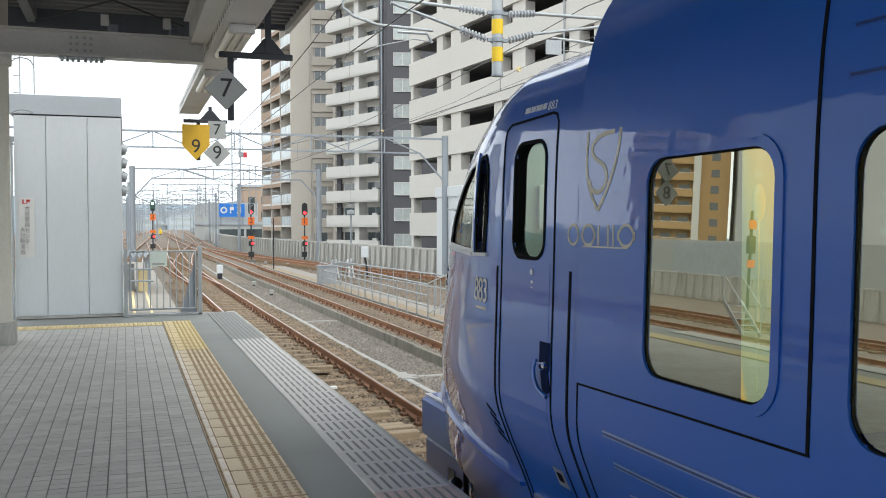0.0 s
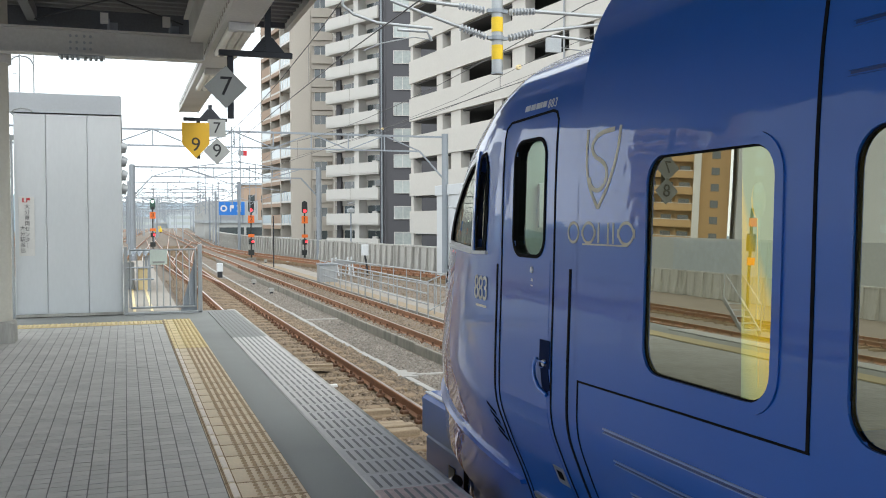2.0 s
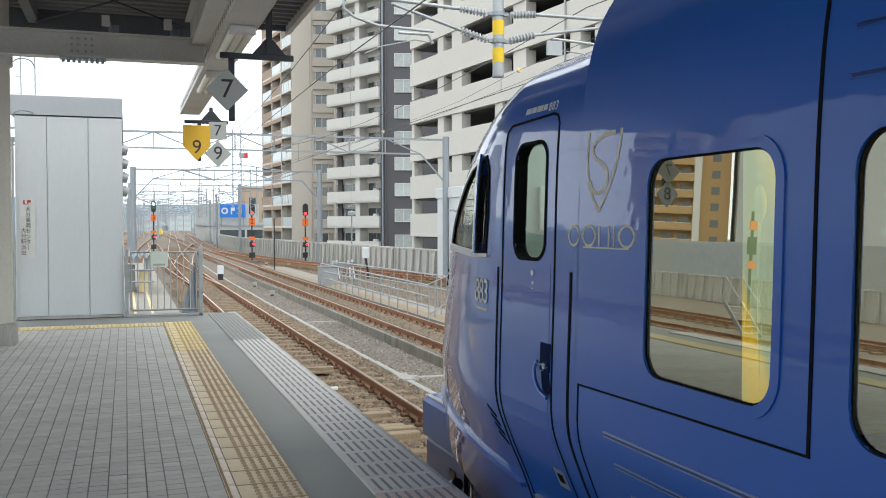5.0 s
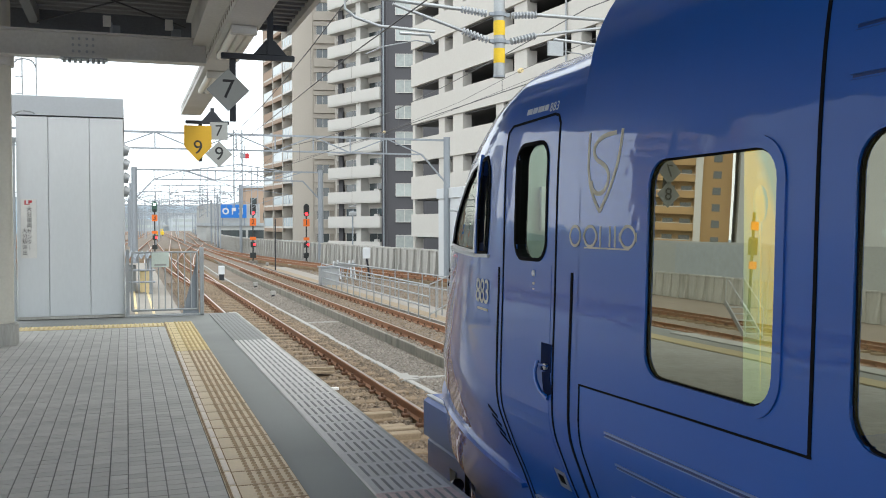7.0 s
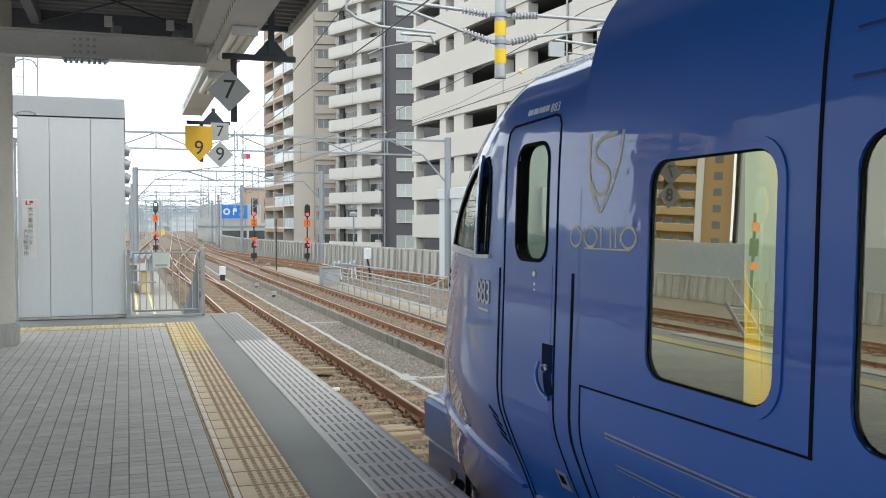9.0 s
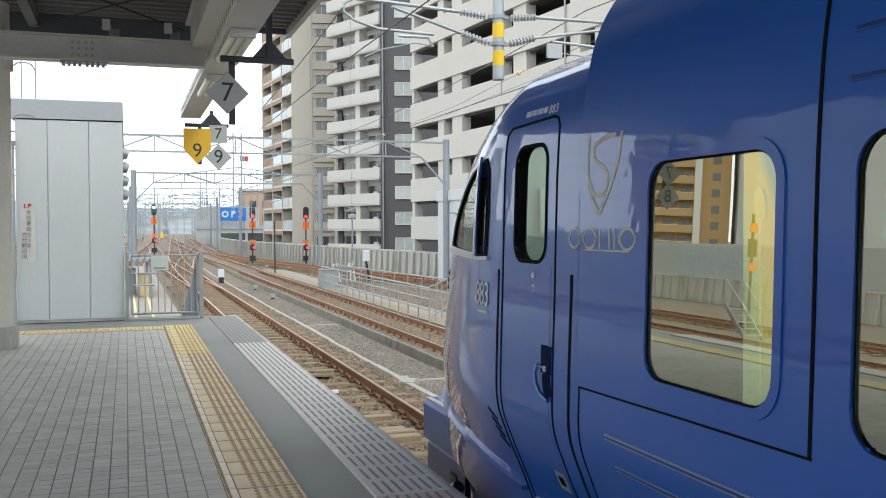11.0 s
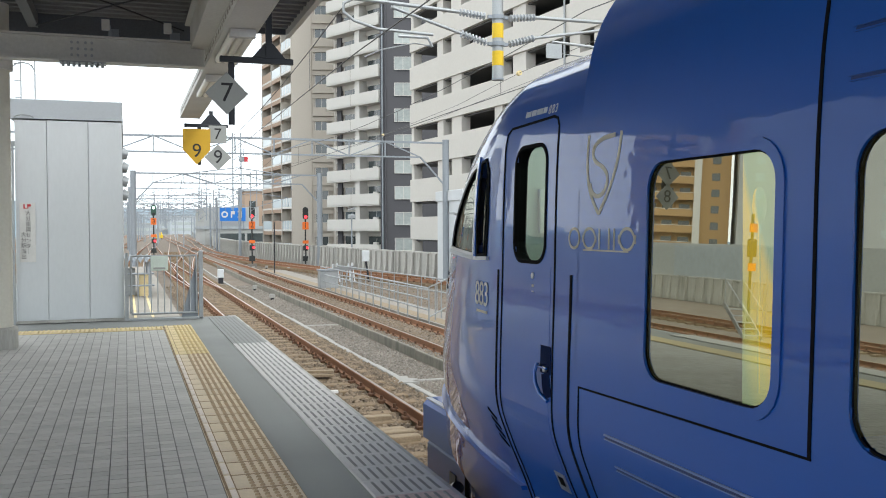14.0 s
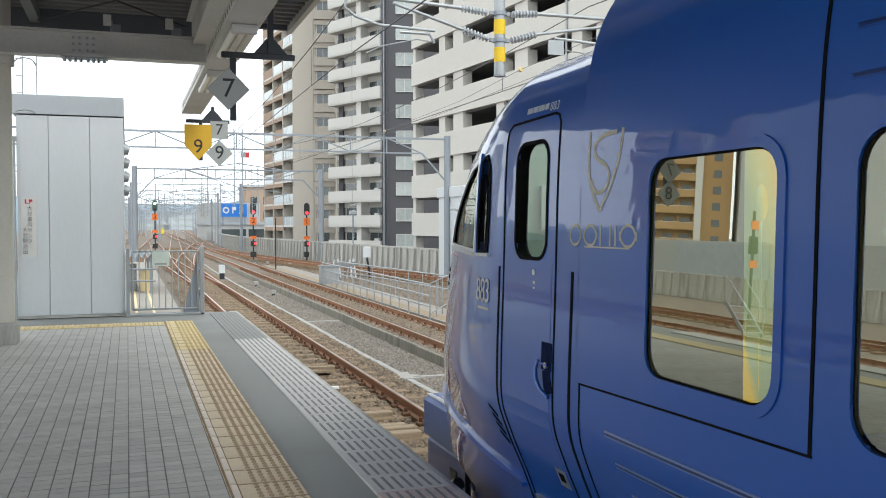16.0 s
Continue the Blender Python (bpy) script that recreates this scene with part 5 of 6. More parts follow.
# ---- hanging signs ----
def hanging_frame(x0, x1, y, z, stem_x, top, drop):
    h = thing("sign_hanger", "dark steel bar hanger for platform number signs", "sign hanger", group="sign hangers")
    part("cross_bar", G().cbox(x0, x1, y - 0.03, y + 0.03, z - 0.035, z + 0.03, 0.008), M["dark_steel"], h)
    part("stem", G().box(stem_x - 0.035, stem_x + 0.035, y - 0.02, y + 0.02, z, top), M["dark_steel"], h)
    part("gusset", G().slab([(stem_x - 0.22, z), (stem_x + 0.22, z), (stem_x + 0.05, z + 0.2), (stem_x - 0.05, z + 0.2)], y - 0.008, y + 0.008, "y"), M["dark_steel"], h)
    part("drop_post", G().cbox(drop - 0.035, drop + 0.035, y + 0.025, y + 0.085, z - 0.75, z, 0.008), M["dark_steel"], h)
    return h


def number_sign(shape, cx, y, cz, r, text, size, material, label):
    s = thing("number_sign", label, "sign", pose(cx, y, cz), group="platform number signs")
    poly = {"diamond": [(-r, 0), (0, -r), (r, 0), (0, r)], "square": [(-r, -r), (r, -r), (r, r), (-r, r)],
            "shield": [(-r, r * 0.95), (-r, -r * 0.62), (0, -r * 1.72), (r, -r * 0.62), (r, r * 0.95)]}[shape]
    part("plate", G().slab(poly, -0.006, 0.006, "y"), M[material], s)
    t = part("numeral", writing(text, size, 0.001, M["ink"]), None, s)
    t.location = (0, -0.008, -r * 0.72 if shape == "shield" else 0)
    part("bracket", G().box(-0.02, 0.02, 0.006, 0.05, -r * 0.5, r * 0.9), M["dark_steel"], s)


hanging_frame(1.042, 1.887, 11.0, 3.378, 1.604, 4.25, 1.178)
number_sign("diamond", 1.115, 10.95, 2.975, 0.243, "7", 0.31, "sign_white", "white diamond sign with a black 7")
hanging_frame(1.08, 1.90, 18.5, 3.40, 1.58, 3.68, 1.36)
number_sign("shield", 1.305, 18.45, 3.085, 0.255, "9", 0.37, "sign_yellow", "yellow shield-shaped sign with a black 9")
number_sign("square", 1.70, 18.47, 3.235, 0.168, "7", 0.30, "sign_white", "small square white sign with a black 7")
number_sign("diamond", 1.70, 18.45, 2.79, 0.255, "9", 0.36, "sign_white", "white diamond sign with a black 9")

hanging_frame(-5.0, -4.3, 12.95, 2.94, -4.62, 4.33, -4.66)
number_sign("diamond", -4.66, 12.9, 2.64, 0.21, "7", 0.28, "sign_white", "grey-white diamond sign with a black 7")
number_sign("diamond", -4.66, 12.9, 2.27, 0.21, "8", 0.28, "sign_white", "grey-white diamond sign with a black 8")


# ---- overhead line ----
drop = thing("drop_mast", "grey hanging mast with yellow bands and insulated arms", "mast")
DX, DY = 5.30, 13.0
part("tube", G().rod((DX, DY, 3.64), (DX, DY, 7.2), 0.084, n=24), M["galv"], drop, smooth=True)
part("end_cap", G().rod((DX, DY, 3.625), (DX, DY, 3.65), 0.090, n=24), M["galv_far"], drop)
for z0, z1 in ((4.247, 4.465), (3.836, 4.054)):
    part("yellow_band", G().rod((DX, DY, z0), (DX, DY, z1), 0.087, n=24), M["yellow_band"], drop, "yellow band", True)
for z in (4.56, 4.16):
    part("clamp", G().rod((DX, DY, z - 0.03), (DX, DY, z + 0.03), 0.105, n=16).box(DX - 0.16, DX + 0.16, DY - 0.03, DY + 0.03, z - 0.025, z + 0.025), M["galv_far"], drop)


def insulator(a, b, parent):
    profile = [(0.0, 0.022)]
    for k in range(8):
        t = (k + 0.5) / 8
        profile += [(t - 0.05, 0.024), (t - 0.028, 0.056), (t + 0.012, 0.051), (t + 0.03, 0.024)]
    g = G().lathe(a, b, profile + [(1.0, 0.022)], 16)
    return part("insulator", g, M["porcelain"], parent, "ribbed grey insulator", True)


for s in (-1, 1):
    insulator((DX + s * 0.2, DY, 4.56), (DX + s * 0.62, DY, 4.60), drop)
    insulator((DX + s * 0.18, DY, 4.17), (DX + s * 0.60, DY, 4.29), drop)
L = [(DX - 0.62, DY, 4.60), (3.6, DY, 4.66), (3.05, DY, 4.68)]
part("top_arm", G().path(L, 0.028, 10), M["galv"], drop, smooth=True)
part("top_arm", G().path([(DX + 0.62, DY, 4.60), (7.4, DY, 4.60)], 0.028, 10), M["galv"], drop, smooth=True)
part("stay_arm", G().path([(DX - 0.60, DY, 4.29), (3.65, DY, 4.60)], 0.024, 10), M["galv"], drop, smooth=True)
part("stay_arm", G().path([(DX + 0.60, DY, 4.29), (7.3, DY, 4.52)], 0.024, 10), M["galv"], drop, smooth=True)
part("steady_pipe", G().path([(3.1, DY, 4.68), (2.95, DY, 4.60), (2.95, DY, 4.48), (3.1, DY, 4.37), (3.45, DY, 4.27), (4.28, DY, 4.24)], 0.022, 10), M["galv"], drop, smooth=True)
part("steady_arm", G().path([(3.75, DY, 4.19), (4.2, DY, 4.19), (4.27, DY, 4.06)], 0.022, 8).path([(4.27, DY, 4.07), (4.0, DY, 4.10), (3.5, DY, 3.98), (3.25, DY, 3.86)], 0.009, 6), M["galv"], drop, smooth=True)
part("steady_arm", G().path([(6.2, DY, 4.25), (6.9, DY, 4.21), (6.9, DY, 4.1)], 0.022, 8).box(6.1, 6.35, DY - 0.02, DY + 0.02, 4.0, 4.22).path([(6.35, DY, 4.08), (6.7, DY, 4.05), (7.0, DY, 3.95)], 0.009, 6), M["galv"], drop, smooth=True)


def catenary(name, label, x0, contact, span, start, end, zig):
    c = thing(name, label, "overhead wire")
    w, m, d = [], [], G()
    y = start
    k = 0
    while y < end:
        zx = zig if k % 2 == 0 else -zig
        nx = x0 + bend(y) + zx
        w.append((nx, y, contact))
        for j in range(8):
            t = j / 8
            yy = y + span * t
            xx = x0 + bend(yy) + zx + (-2 * zx) * t
            zz = contact + 0.85 - 0.55 * 4 * t * (1 - t) * 0.7
            m.append((xx, yy, zz))
            if j % 2:
                d.rod((xx, yy, contact), (xx, yy, zz), 0.006, n=4)
        y += span
        k += 1
    part("contact_wire", G().path(w, 0.009, 5), M["wire"], c)
    part("messenger_wire", G().path(m, 0.009, 5), M["wire"], c)
    part("dropper_set", d, M["wire"], c)


catenary("contact_line", "thin dark catenary over the near line", 3.22, 3.86, 27, -14, 260, 0.16)
catenary("contact_line", "thin dark catenary over the farther line", 6.6, 3.92, 27, -14, 260, -0.18)
catenary("contact_line", "thin dark catenary over the western line", -7.35, 3.86, 27, -14, 200, 0.16)
feeder = thing("feeder_wire", "long feeder wire with orange insulators", "overhead wire")
part("strand", G().path([(6.6, 11.0, 4.2), (7.6, 17.5, 4.55), (8.6, 24, 4.75), (9.6, 40, 5.0)], 0.006, 5), M["wire"], feeder)
part("strand", G().path([(11.0, 24, 5.6), (11.6, 40, 5.6), (9.4, 100, 6.0)], 0.007, 5), M["wire"], feeder)
for p in ((7.6, 17.5, 4.55), (9.2, 34, 4.9)):
    part("insulator", G().rod((p[0], p[1] - 0.05, p[2]), (p[0], p[1] + 0.05, p[2]), 0.05, n=10), M["tactile_y"], feeder)


def gantry(y, x0, x1, z, height, label, posts=True, w=0.15, group="gantries"):
    t = thing("gantry", label, "gantry", group=group)
    low = z - height
    part("top_chord", G().beam((x0, y, z), (x1, y, z), w * 0.5, w * 0.5), M["galv_far"], t)
    part("bottom_chord", G().beam((x0 + 1.2, y, low), (x1 - 1.2, y, low), w * 0.4, w * 0.4), M["galv_far"], t)
    n = max(4, int((x1 - x0 - 2.4) / 1.6))
    web = G()
    for i in range(n):
        a, b = x0 + 1.2 + (x1 - x0 - 2.4) * i / n, x0 + 1.2 + (x1 - x0 - 2.4) * (i + 1) / n
        web.beam((a, y, low), (a, y, z), w * 0.3, w * 0.3)
        web.beam((a, y, z if i % 2 else low), (b, y, low if i % 2 else z), w * 0.3, w * 0.3)
    web.beam((x0, y, low - 1.3), (x0 + 1.2, y, low), w * 0.4, w * 0.4).beam((x1, y, low - 1.3), (x1 - 1.2, y, low), w * 0.4, w * 0.4)
    part("lattice", web, M["galv_far"], t)
    for x in (x0, x1) if posts else ():
        part("post", G().rod((x, y, -1.4), (x, y, z + 0.15), w * 0.9, n=14), M["galv_far"], t, smooth=True)
    # hanging mast with arms
    for k in (0.36, 0.632):
        x = x0 + (x1 - x0) * k
        hm = part("drop_mast", G().beam((x - w, y, low - 2.4), (x - w, y, z + 0.2), 0.05, 0.05).beam((x + w, y, low - 2.4), (x + w, y, z + 0.2), 0.05, 0.05), M["galv_far"], t)
        st = G()
        for i in range(6):
            st.beam((x - w, y, low - 2.3 + i * 0.5), (x + w, y, low - 2.05 + i * 0.5), 0.03, 0.03)
        st.path([(x, y, low - 0.6), (x - 2.2, y, low - 0.9), (x - 2.3, y, low - 1.5)], 0.022, 5).path([(x, y, low - 1.6), (x - 2.2, y, low - 0.9)], 0.018, 5)
        st.path([(x, y, low - 0.6), (x + 2.2, y, low - 0.9), (x + 2.3, y, low - 1.5)], 0.022, 5).path([(x, y, low - 1.6), (x + 2.2, y, low - 0.9)], 0.018, 5)
        part("cantilever", st, M["galv_far"], hm)
    return t


gantry(40, -11.5, 13.75, 5.22, 0.66, "grey lattice gantry spanning the tracks", w=0.17)
gantry(62, 0.47, 12.35, 4.92, 0.6, "grey lattice gantry on round posts", w=0.2)
for k, y in enumerate((88, 114, 140, 168, 198, 230, 265, 305)):
    x1 = curve_through(PARAPET, y) - 0.6
    gantry(y, bend(y) * 0.6 - (8 if k > 0 else 0.2), x1, 5.0 - 0.1 * k, 0.6, "distant grey lattice gantry", w=0.15)
    gantry(y + 11, bend(y) * 0.6 - 12, bend(y) * 0.6 - 1.0, 4.6, 0.6, "distant grey lattice gantry", w=0.15)
rnd = random.Random(3)
for k in range(40):
    y = 112 + 5.4 * k + rnd.uniform(-2, 2)
    x = (curve_through(PARAPET, y) - 0.5 if k % 3 == 0 else bend(y) * 0.9 + rnd.choice((-10, -6.2, -1.6, 1.2, 5.0)))
    pl = thing("line_mast", "thin grey overhead line mast with bracket arms", "mast", pose(x, y, -1.36), group="far line masts")
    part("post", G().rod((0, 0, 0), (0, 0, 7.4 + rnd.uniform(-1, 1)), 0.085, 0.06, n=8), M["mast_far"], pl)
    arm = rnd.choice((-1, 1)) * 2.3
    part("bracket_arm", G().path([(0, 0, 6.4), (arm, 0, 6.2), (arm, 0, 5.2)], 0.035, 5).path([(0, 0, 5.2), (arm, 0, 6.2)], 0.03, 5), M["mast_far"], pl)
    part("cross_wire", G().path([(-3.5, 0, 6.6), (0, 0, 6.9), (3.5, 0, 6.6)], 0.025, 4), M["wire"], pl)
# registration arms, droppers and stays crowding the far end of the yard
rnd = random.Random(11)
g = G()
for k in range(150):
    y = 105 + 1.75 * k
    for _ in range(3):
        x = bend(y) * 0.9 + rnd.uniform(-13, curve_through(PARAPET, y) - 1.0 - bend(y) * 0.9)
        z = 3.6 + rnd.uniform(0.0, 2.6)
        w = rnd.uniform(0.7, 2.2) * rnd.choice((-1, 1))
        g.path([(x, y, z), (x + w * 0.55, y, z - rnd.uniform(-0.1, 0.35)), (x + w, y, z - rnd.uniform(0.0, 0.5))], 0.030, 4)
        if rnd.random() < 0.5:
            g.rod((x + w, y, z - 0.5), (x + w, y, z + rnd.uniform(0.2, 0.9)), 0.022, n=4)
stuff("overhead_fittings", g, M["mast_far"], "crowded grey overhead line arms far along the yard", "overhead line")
plate = thing("section_plate", "small black and red plate hung from the gantry", "sign", pose(4.71, 39.8, 4.31))
part("plate", G().box(-0.18, 0.18, -0.02, 0.02, -0.11, 0.11), M["galv_far"], plate)
part("red_half", G().box(0.03, 0.18, -0.026, -0.021, -0.11, 0.11), M["red_ink"], plate)
part("white_bar", G().box(-0.13, -0.08, -0.026, -0.021, -0.07, 0.07), M["sign_white"], plate)
part("hook", G().rod((0, 0, 0.12), (0, 0, 0.45), 0.015), M["galv_far"], plate)


# ---- signals ----
def signal(x, y, number, lit_colour, base, k, dark):
    s = thing("colour_light_signal", "colour light signal with a lit %s lamp and orange number plate" % ("green-white" if lit_colour == "lamp_green" else "red"), "railway signal", pose(x, y, base), group="signals")
    H = 4.1 * k
    part("mast", G().rod((0, 0, 0), (0, 0, H), 0.05 * k), M["lamp_dark"], s)
    hood = around(0, H - 0.46 * k, 0.2 * k, 0.44 * k, 0.19 * k)
    part("backboard", G().slab(hood, -0.09, -0.03, "y"), M[dark], s)
    z = H - 0.25 * k if lit_colour == "lamp_green" else H - 0.72 * k
    part("lamp", G().rod((0, -0.09, z), (0, -0.13, z), 0.11 * k, n=16), M[lit_colour], s, "lit lamp")
    part("lamp", G().rod((0, -0.09, 2 * (H - 0.5 * k) - z), (0, -0.11, 2 * (H - 0.5 * k) - z), 0.12 * k, n=16), M["ink"], s)
    pl = part("number_plate_holder", G().box(-0.22 * k, 0.22 * k, -0.06, -0.03, H - 1.6 * k, H - 1.08 * k), M["sign_orange"], s, "orange plate")
    t = part("numeral", writing(number, 0.5 * k, 0.002, M["ink"]), None, pl)
    t.location = (0, -0.07, H - 1.34 * k)
    part("route_plate", G().box(-0.21 * k, 0.21 * k, -0.06, -0.03, H - 2.6 * k, H - 2.38 * k), M["sign_orange"], s)
    part("small_head", G().cbox(-0.17 * k, 0.17 * k, -0.1, 0.05, H - 3.1 * k, H - 2.72 * k, 0.05), M["lamp_dark"], s)
    part("small_lamp", G().rod((0.1 * k, -0.1, H - 2.9 * k), (0.1 * k, -0.14, H - 2.9 * k), 0.09 * k, n=12), M["lamp_red"], s, "lit red lamp")
    part("base_box", G().cbox(-0.2 * k, 0.2 * k, -0.12, 0.12, 0.25 * k, 0.62 * k, 0.03), M["lamp_dark"], s)
    part("foot", G().cbox(-0.3 * k, 0.3 * k, -0.2, 0.2, -0.25, 0.06, 0.03), M["concrete_dark"], s)


signal(11.83, 64.5, "1", "lamp_red", -1.15, 0.98, "lamp_dark")
signal(8.35, 66.0, "2", "lamp_red", -1.15, 1.0, "lamp_dark")
signal(2.22, 82.0, "3", "lamp_green", -0.9, 1.05, "signal_green")


# ---- things among the tracks ----
rail_g = thing("guard_railing", "galvanised pipe railing along a path between the lines", "railing")
R0, R1 = Vector((7.85, 24.3, -1.12)), Vector((8.1, 40.5, -1.16))
for k in range(16):
    p = R0.lerp(R1, k / 15)
    part("post", G().rod(p + Vector((0, 0, -0.22)), p + Vector((0, 0, 0.88)), 0.02), M["galv"], rail_g)
for z in (0.87, 0.56, 0.27):
    part("rail", G().rod(R0 + Vector((0, 0, z)), R1 + Vector((0, 0, z)), 0.024), M["galv"], rail_g)
for k in range(6):
    p = R0.lerp(Vector((9.8, 27.4, -0.95)), k / 5)
    if k:
        part("post", G().rod(p + Vector((0, 0, -0.3)), p + Vector((0, 0, 0.9)), 0.02), M["galv"], rail_g)
for z in (0.9, 0.08):
    part("rail", G().rod(R0 + Vector((0, 0, z)), Vector((9.8, 27.4, -0.95 + z)), 0.02), M["galv"], rail_g)
S0, S1 = Vector((9.6, 27.2, -1.1)), Vector((9.0, 42.0, -1.16))
for k in range(11):
    p = S0.lerp(S1, k / 10)
    part("post", G().rod(p + Vector((0, 0, -0.22)), p + Vector((0, 0, 0.88)), 0.02), M["galv"], rail_g)
for z in (0.87, 0.45):
    part("rail", G().rod(S0 + Vector((0, 0, z)), S1 + Vector((0, 0, z)), 0.024), M["galv"], rail_g)
structure("service_path", G().box(8.0, 9.3, 22, 58, -1.36, -1.2), M["walkway"], "pale concrete service path between railings", "path")
structure("path_line", G().box(8.1, 8.5, 22, 60, -1.2, -1.195), M["timber"], "worn pale yellow strip on the service path", "line")
cab2 = thing("trackside_cabinet", "pale blue-grey trackside cabinet", "cabinet", pose(8.35, 40.2, -1.2))
part("body", G().cbox(-0.4, 0.4, -0.3, 0.3, 0, 0.75, 0.03), M["galv"], cab2)
part("lid", G().cbox(-0.44, 0.44, -0.34, 0.34, 0.75, 0.8, 0.01), M["galv_far"], cab2)
for (x, y) in ((10.1, 45.5), (10.5, 46.4)):
    tr = thing("trestle", "white-blue folding trestle barrier", "barrier", pose(x, y, -1.32, 0, 0, 20), group="trestles")
    for s in (-0.45, 0.45):
        part("leg", G().beam((s, -0.25, 0), (s, 0, 0.95), 0.05, 0.05), M["whitewall"], tr)
        part("leg", G().beam((s, 0.25, 0), (s, 0, 0.95), 0.05, 0.05), M["whitewall"], tr)
    part("board", G().box(-0.5, 0.5, -0.12, -0.08, 0.6, 0.8), M["galv"], tr)
box_on_post = thing("relay_box", "white relay box on a bent dark post", "relay box", pose(11.5, 46.0, -1.34))
part("post", G().path([(0.15, 0, 0), (0.1, 0, 0.5), (0.0, 0, 1.05)], 0.05), M["dark_steel"], box_on_post)
part("box", G().cbox(-0.18, 0.18, -0.12, 0.12, 1.05, 1.6, 0.04), M["whitewall"], box_on_post)
lp = thing("small_lamp_post", "thin grey lamp post beyond the parapet", "lamp post", pose(13.6, 58, 0.0))
part("post", G().rod((0, 0, -1.0), (0, 0, 2.3), 0.05), M["galv_far"], lp)
part("head", G().cbox(-0.22, 0.22, -0.2, 0.2, 2.0, 2.25, 0.05).rod((-0.25, 0, 2.5), (0.25, 0, 2.7), 0.03).rod((0.25, 0, 2.5), (-0.25, 0, 2.7), 0.03), M["galv"], lp)
pole2 = thing("marker_pole", "thin dark marker pole between the lines", "pole", pose(8.1, 54, -1.34))
part("rod", G().rod((0, 0, 0), (0, 0, 3.1), 0.035), M["dark_steel"], pole2)
mk = thing("distance_marker", "white marker box on a short stand", "marker", pose(4.45, 47.5, -1.34))
part("box", G().cbox(-0.15, 0.15, -0.1, 0.1, 0.3, 0.72, 0.03), M["whitewall"], mk)
part("stand", G().box(-0.12, 0.12, -0.08, 0.08, 0, 0.32), M["dark_steel"], mk)
for x, y in ((5.35, 41.5), (5.3, 36.0), (7.9, 62), (8.9, 63), (5.3, 57), (6.9, 70), (5.6, 75), (9.9, 60)):
    sm = thing("track_device", "small white trackside device box", "device", pose(x, y, -1.36), group="track devices")
    part("box", G().cbox(-0.1, 0.1, -0.08, 0.08, 0.1, 0.25, 0.025), M["trough"], sm)
    part("foot", G().box(-0.05, 0.05, -0.05, 0.05, 0, 0.12), M["dark_steel"], sm)
planks = thing("timber_offcuts", "weathered timber boards lying beside the rail", "timber", pose(3.16, 16.4, -1.245))
for dx, dy, dz, a, ln in ((0.0, 0.1, 0.03, 78, 0.62), (0.05, -0.06, 0.05, 84, 0.55), (0.02, 0.22, 0.08, 74, 0.6), (0.16, 0.0, 0.11, 82, 0.35)):
    ob = part("board", G().cbox(-0.06, 0.06, -ln / 2, ln / 2, -0.02, 0.02, 0.006), M["timber"], planks)
    ob.location, ob.rotation_euler = (dx, dy, dz), (0, 0, radians(a))
st = thing("white_stone", "small white painted block in the ballast", "block", pose(3.17, 14.9, -1.265))
part("block", G().cbox(-0.08, 0.08, -0.04, 0.04, 0, 0.045, 0.012), M["plaque"], st)
boards = thing("timber_deck", "worn timber crossing boards between the rails", "timber deck")
for k, (y, x0, x1, z) in enumerate(((11.25, 2.62, 3.5, -1.19), (11.5, 2.4, 3.5, -1.18), (11.75, 2.35, 3.45, -1.20), (12.6, 2.2, 3.5, -1.20), (12.0, 2.3, 3.1, -1.185))):
    ob = part("board", G().cbox(x0, x1, y - 0.08, y + 0.08, z - 0.08, z, 0.012), M["timber"], boards)
machine = thing("track_machine", "yellow track maintenance machine far along the line", "maintenance vehicle", pose(7.1, 220, -1.1))
part("body", G().cbox(-0.8, 0.8, -2, 2, 0.3, 1.1, 0.1), M["machine"], machine)
part("cab", G().cbox(-0.4, 0.6, -1.5, 0.2, 1.1, 1.6, 0.1), M["machine"], machine)
for x in (-0.55, 0.55):
    for y in (-1.3, 1.3):
        part("wheel", G().rod((x - 0.06, y, 0.35), (x + 0.06, y, 0.35), 0.35, n=16), M["rust"], machine)

# neighbouring platform's white lift house
lift = thing("lift_house", "tall white clad lift house on the next platform", "lift house")
part("wall", G().box(13.85, 16.0, 38, 41.5, -1.35, 3.0), M["whitewall"], lift)
part("fascia", G().cbox(13.78, 16.1, 37.9, 41.6, 2.62, 3.08, 0.02), M["whitewall"], lift)
part("wall_lamp", G().rod((13.85, 38.3, 1.9), (13.5, 38.3, 2.05), 0.05).cbox(13.3, 13.55, 38.2, 38.4, 1.98, 2.08, 0.02), M["galv"], lift)


# ---- buildings beyond the viaduct ----
def storey_windows(parent, x0, x1, z0, z1, y, material, name="window"):
    w = part(name, G().box(x0, x1, y - 0.03, y + 0.03, z0, z1), M[material], parent)
    f = G()
    t = 0.06
    f.box(x0, x1, y - 0.06, y + 0.05, z1, z1 + t).box(x0, x1, y - 0.1, y + 0.05, z0 - t, z0).box(x0 - t, x0, y - 0.06, y + 0.05, z0 - t, z1 + t).box(x1, x1 + t, y - 0.06, y + 0.05, z0 - t, z1 + t)
    f.box((x0 + x1) / 2 - 0.03, (x0 + x1) / 2 + 0.03, y - 0.05, y + 0.03, z0, z1)
    part("window_frame", f, M["apt_white"], w)
    return w


# car park: local x runs along the facade towards the station, y inwards
garage = thing("car_park", "cream multi-storey car park with open decks", "car park", pose(21.8, 71.8, 0, 0, 0, -84.1))
LEN = 66.0
part("ground_storey", G().box(0, LEN, 0.3, 38, -7.5, -2.2), M["garage"], garage)
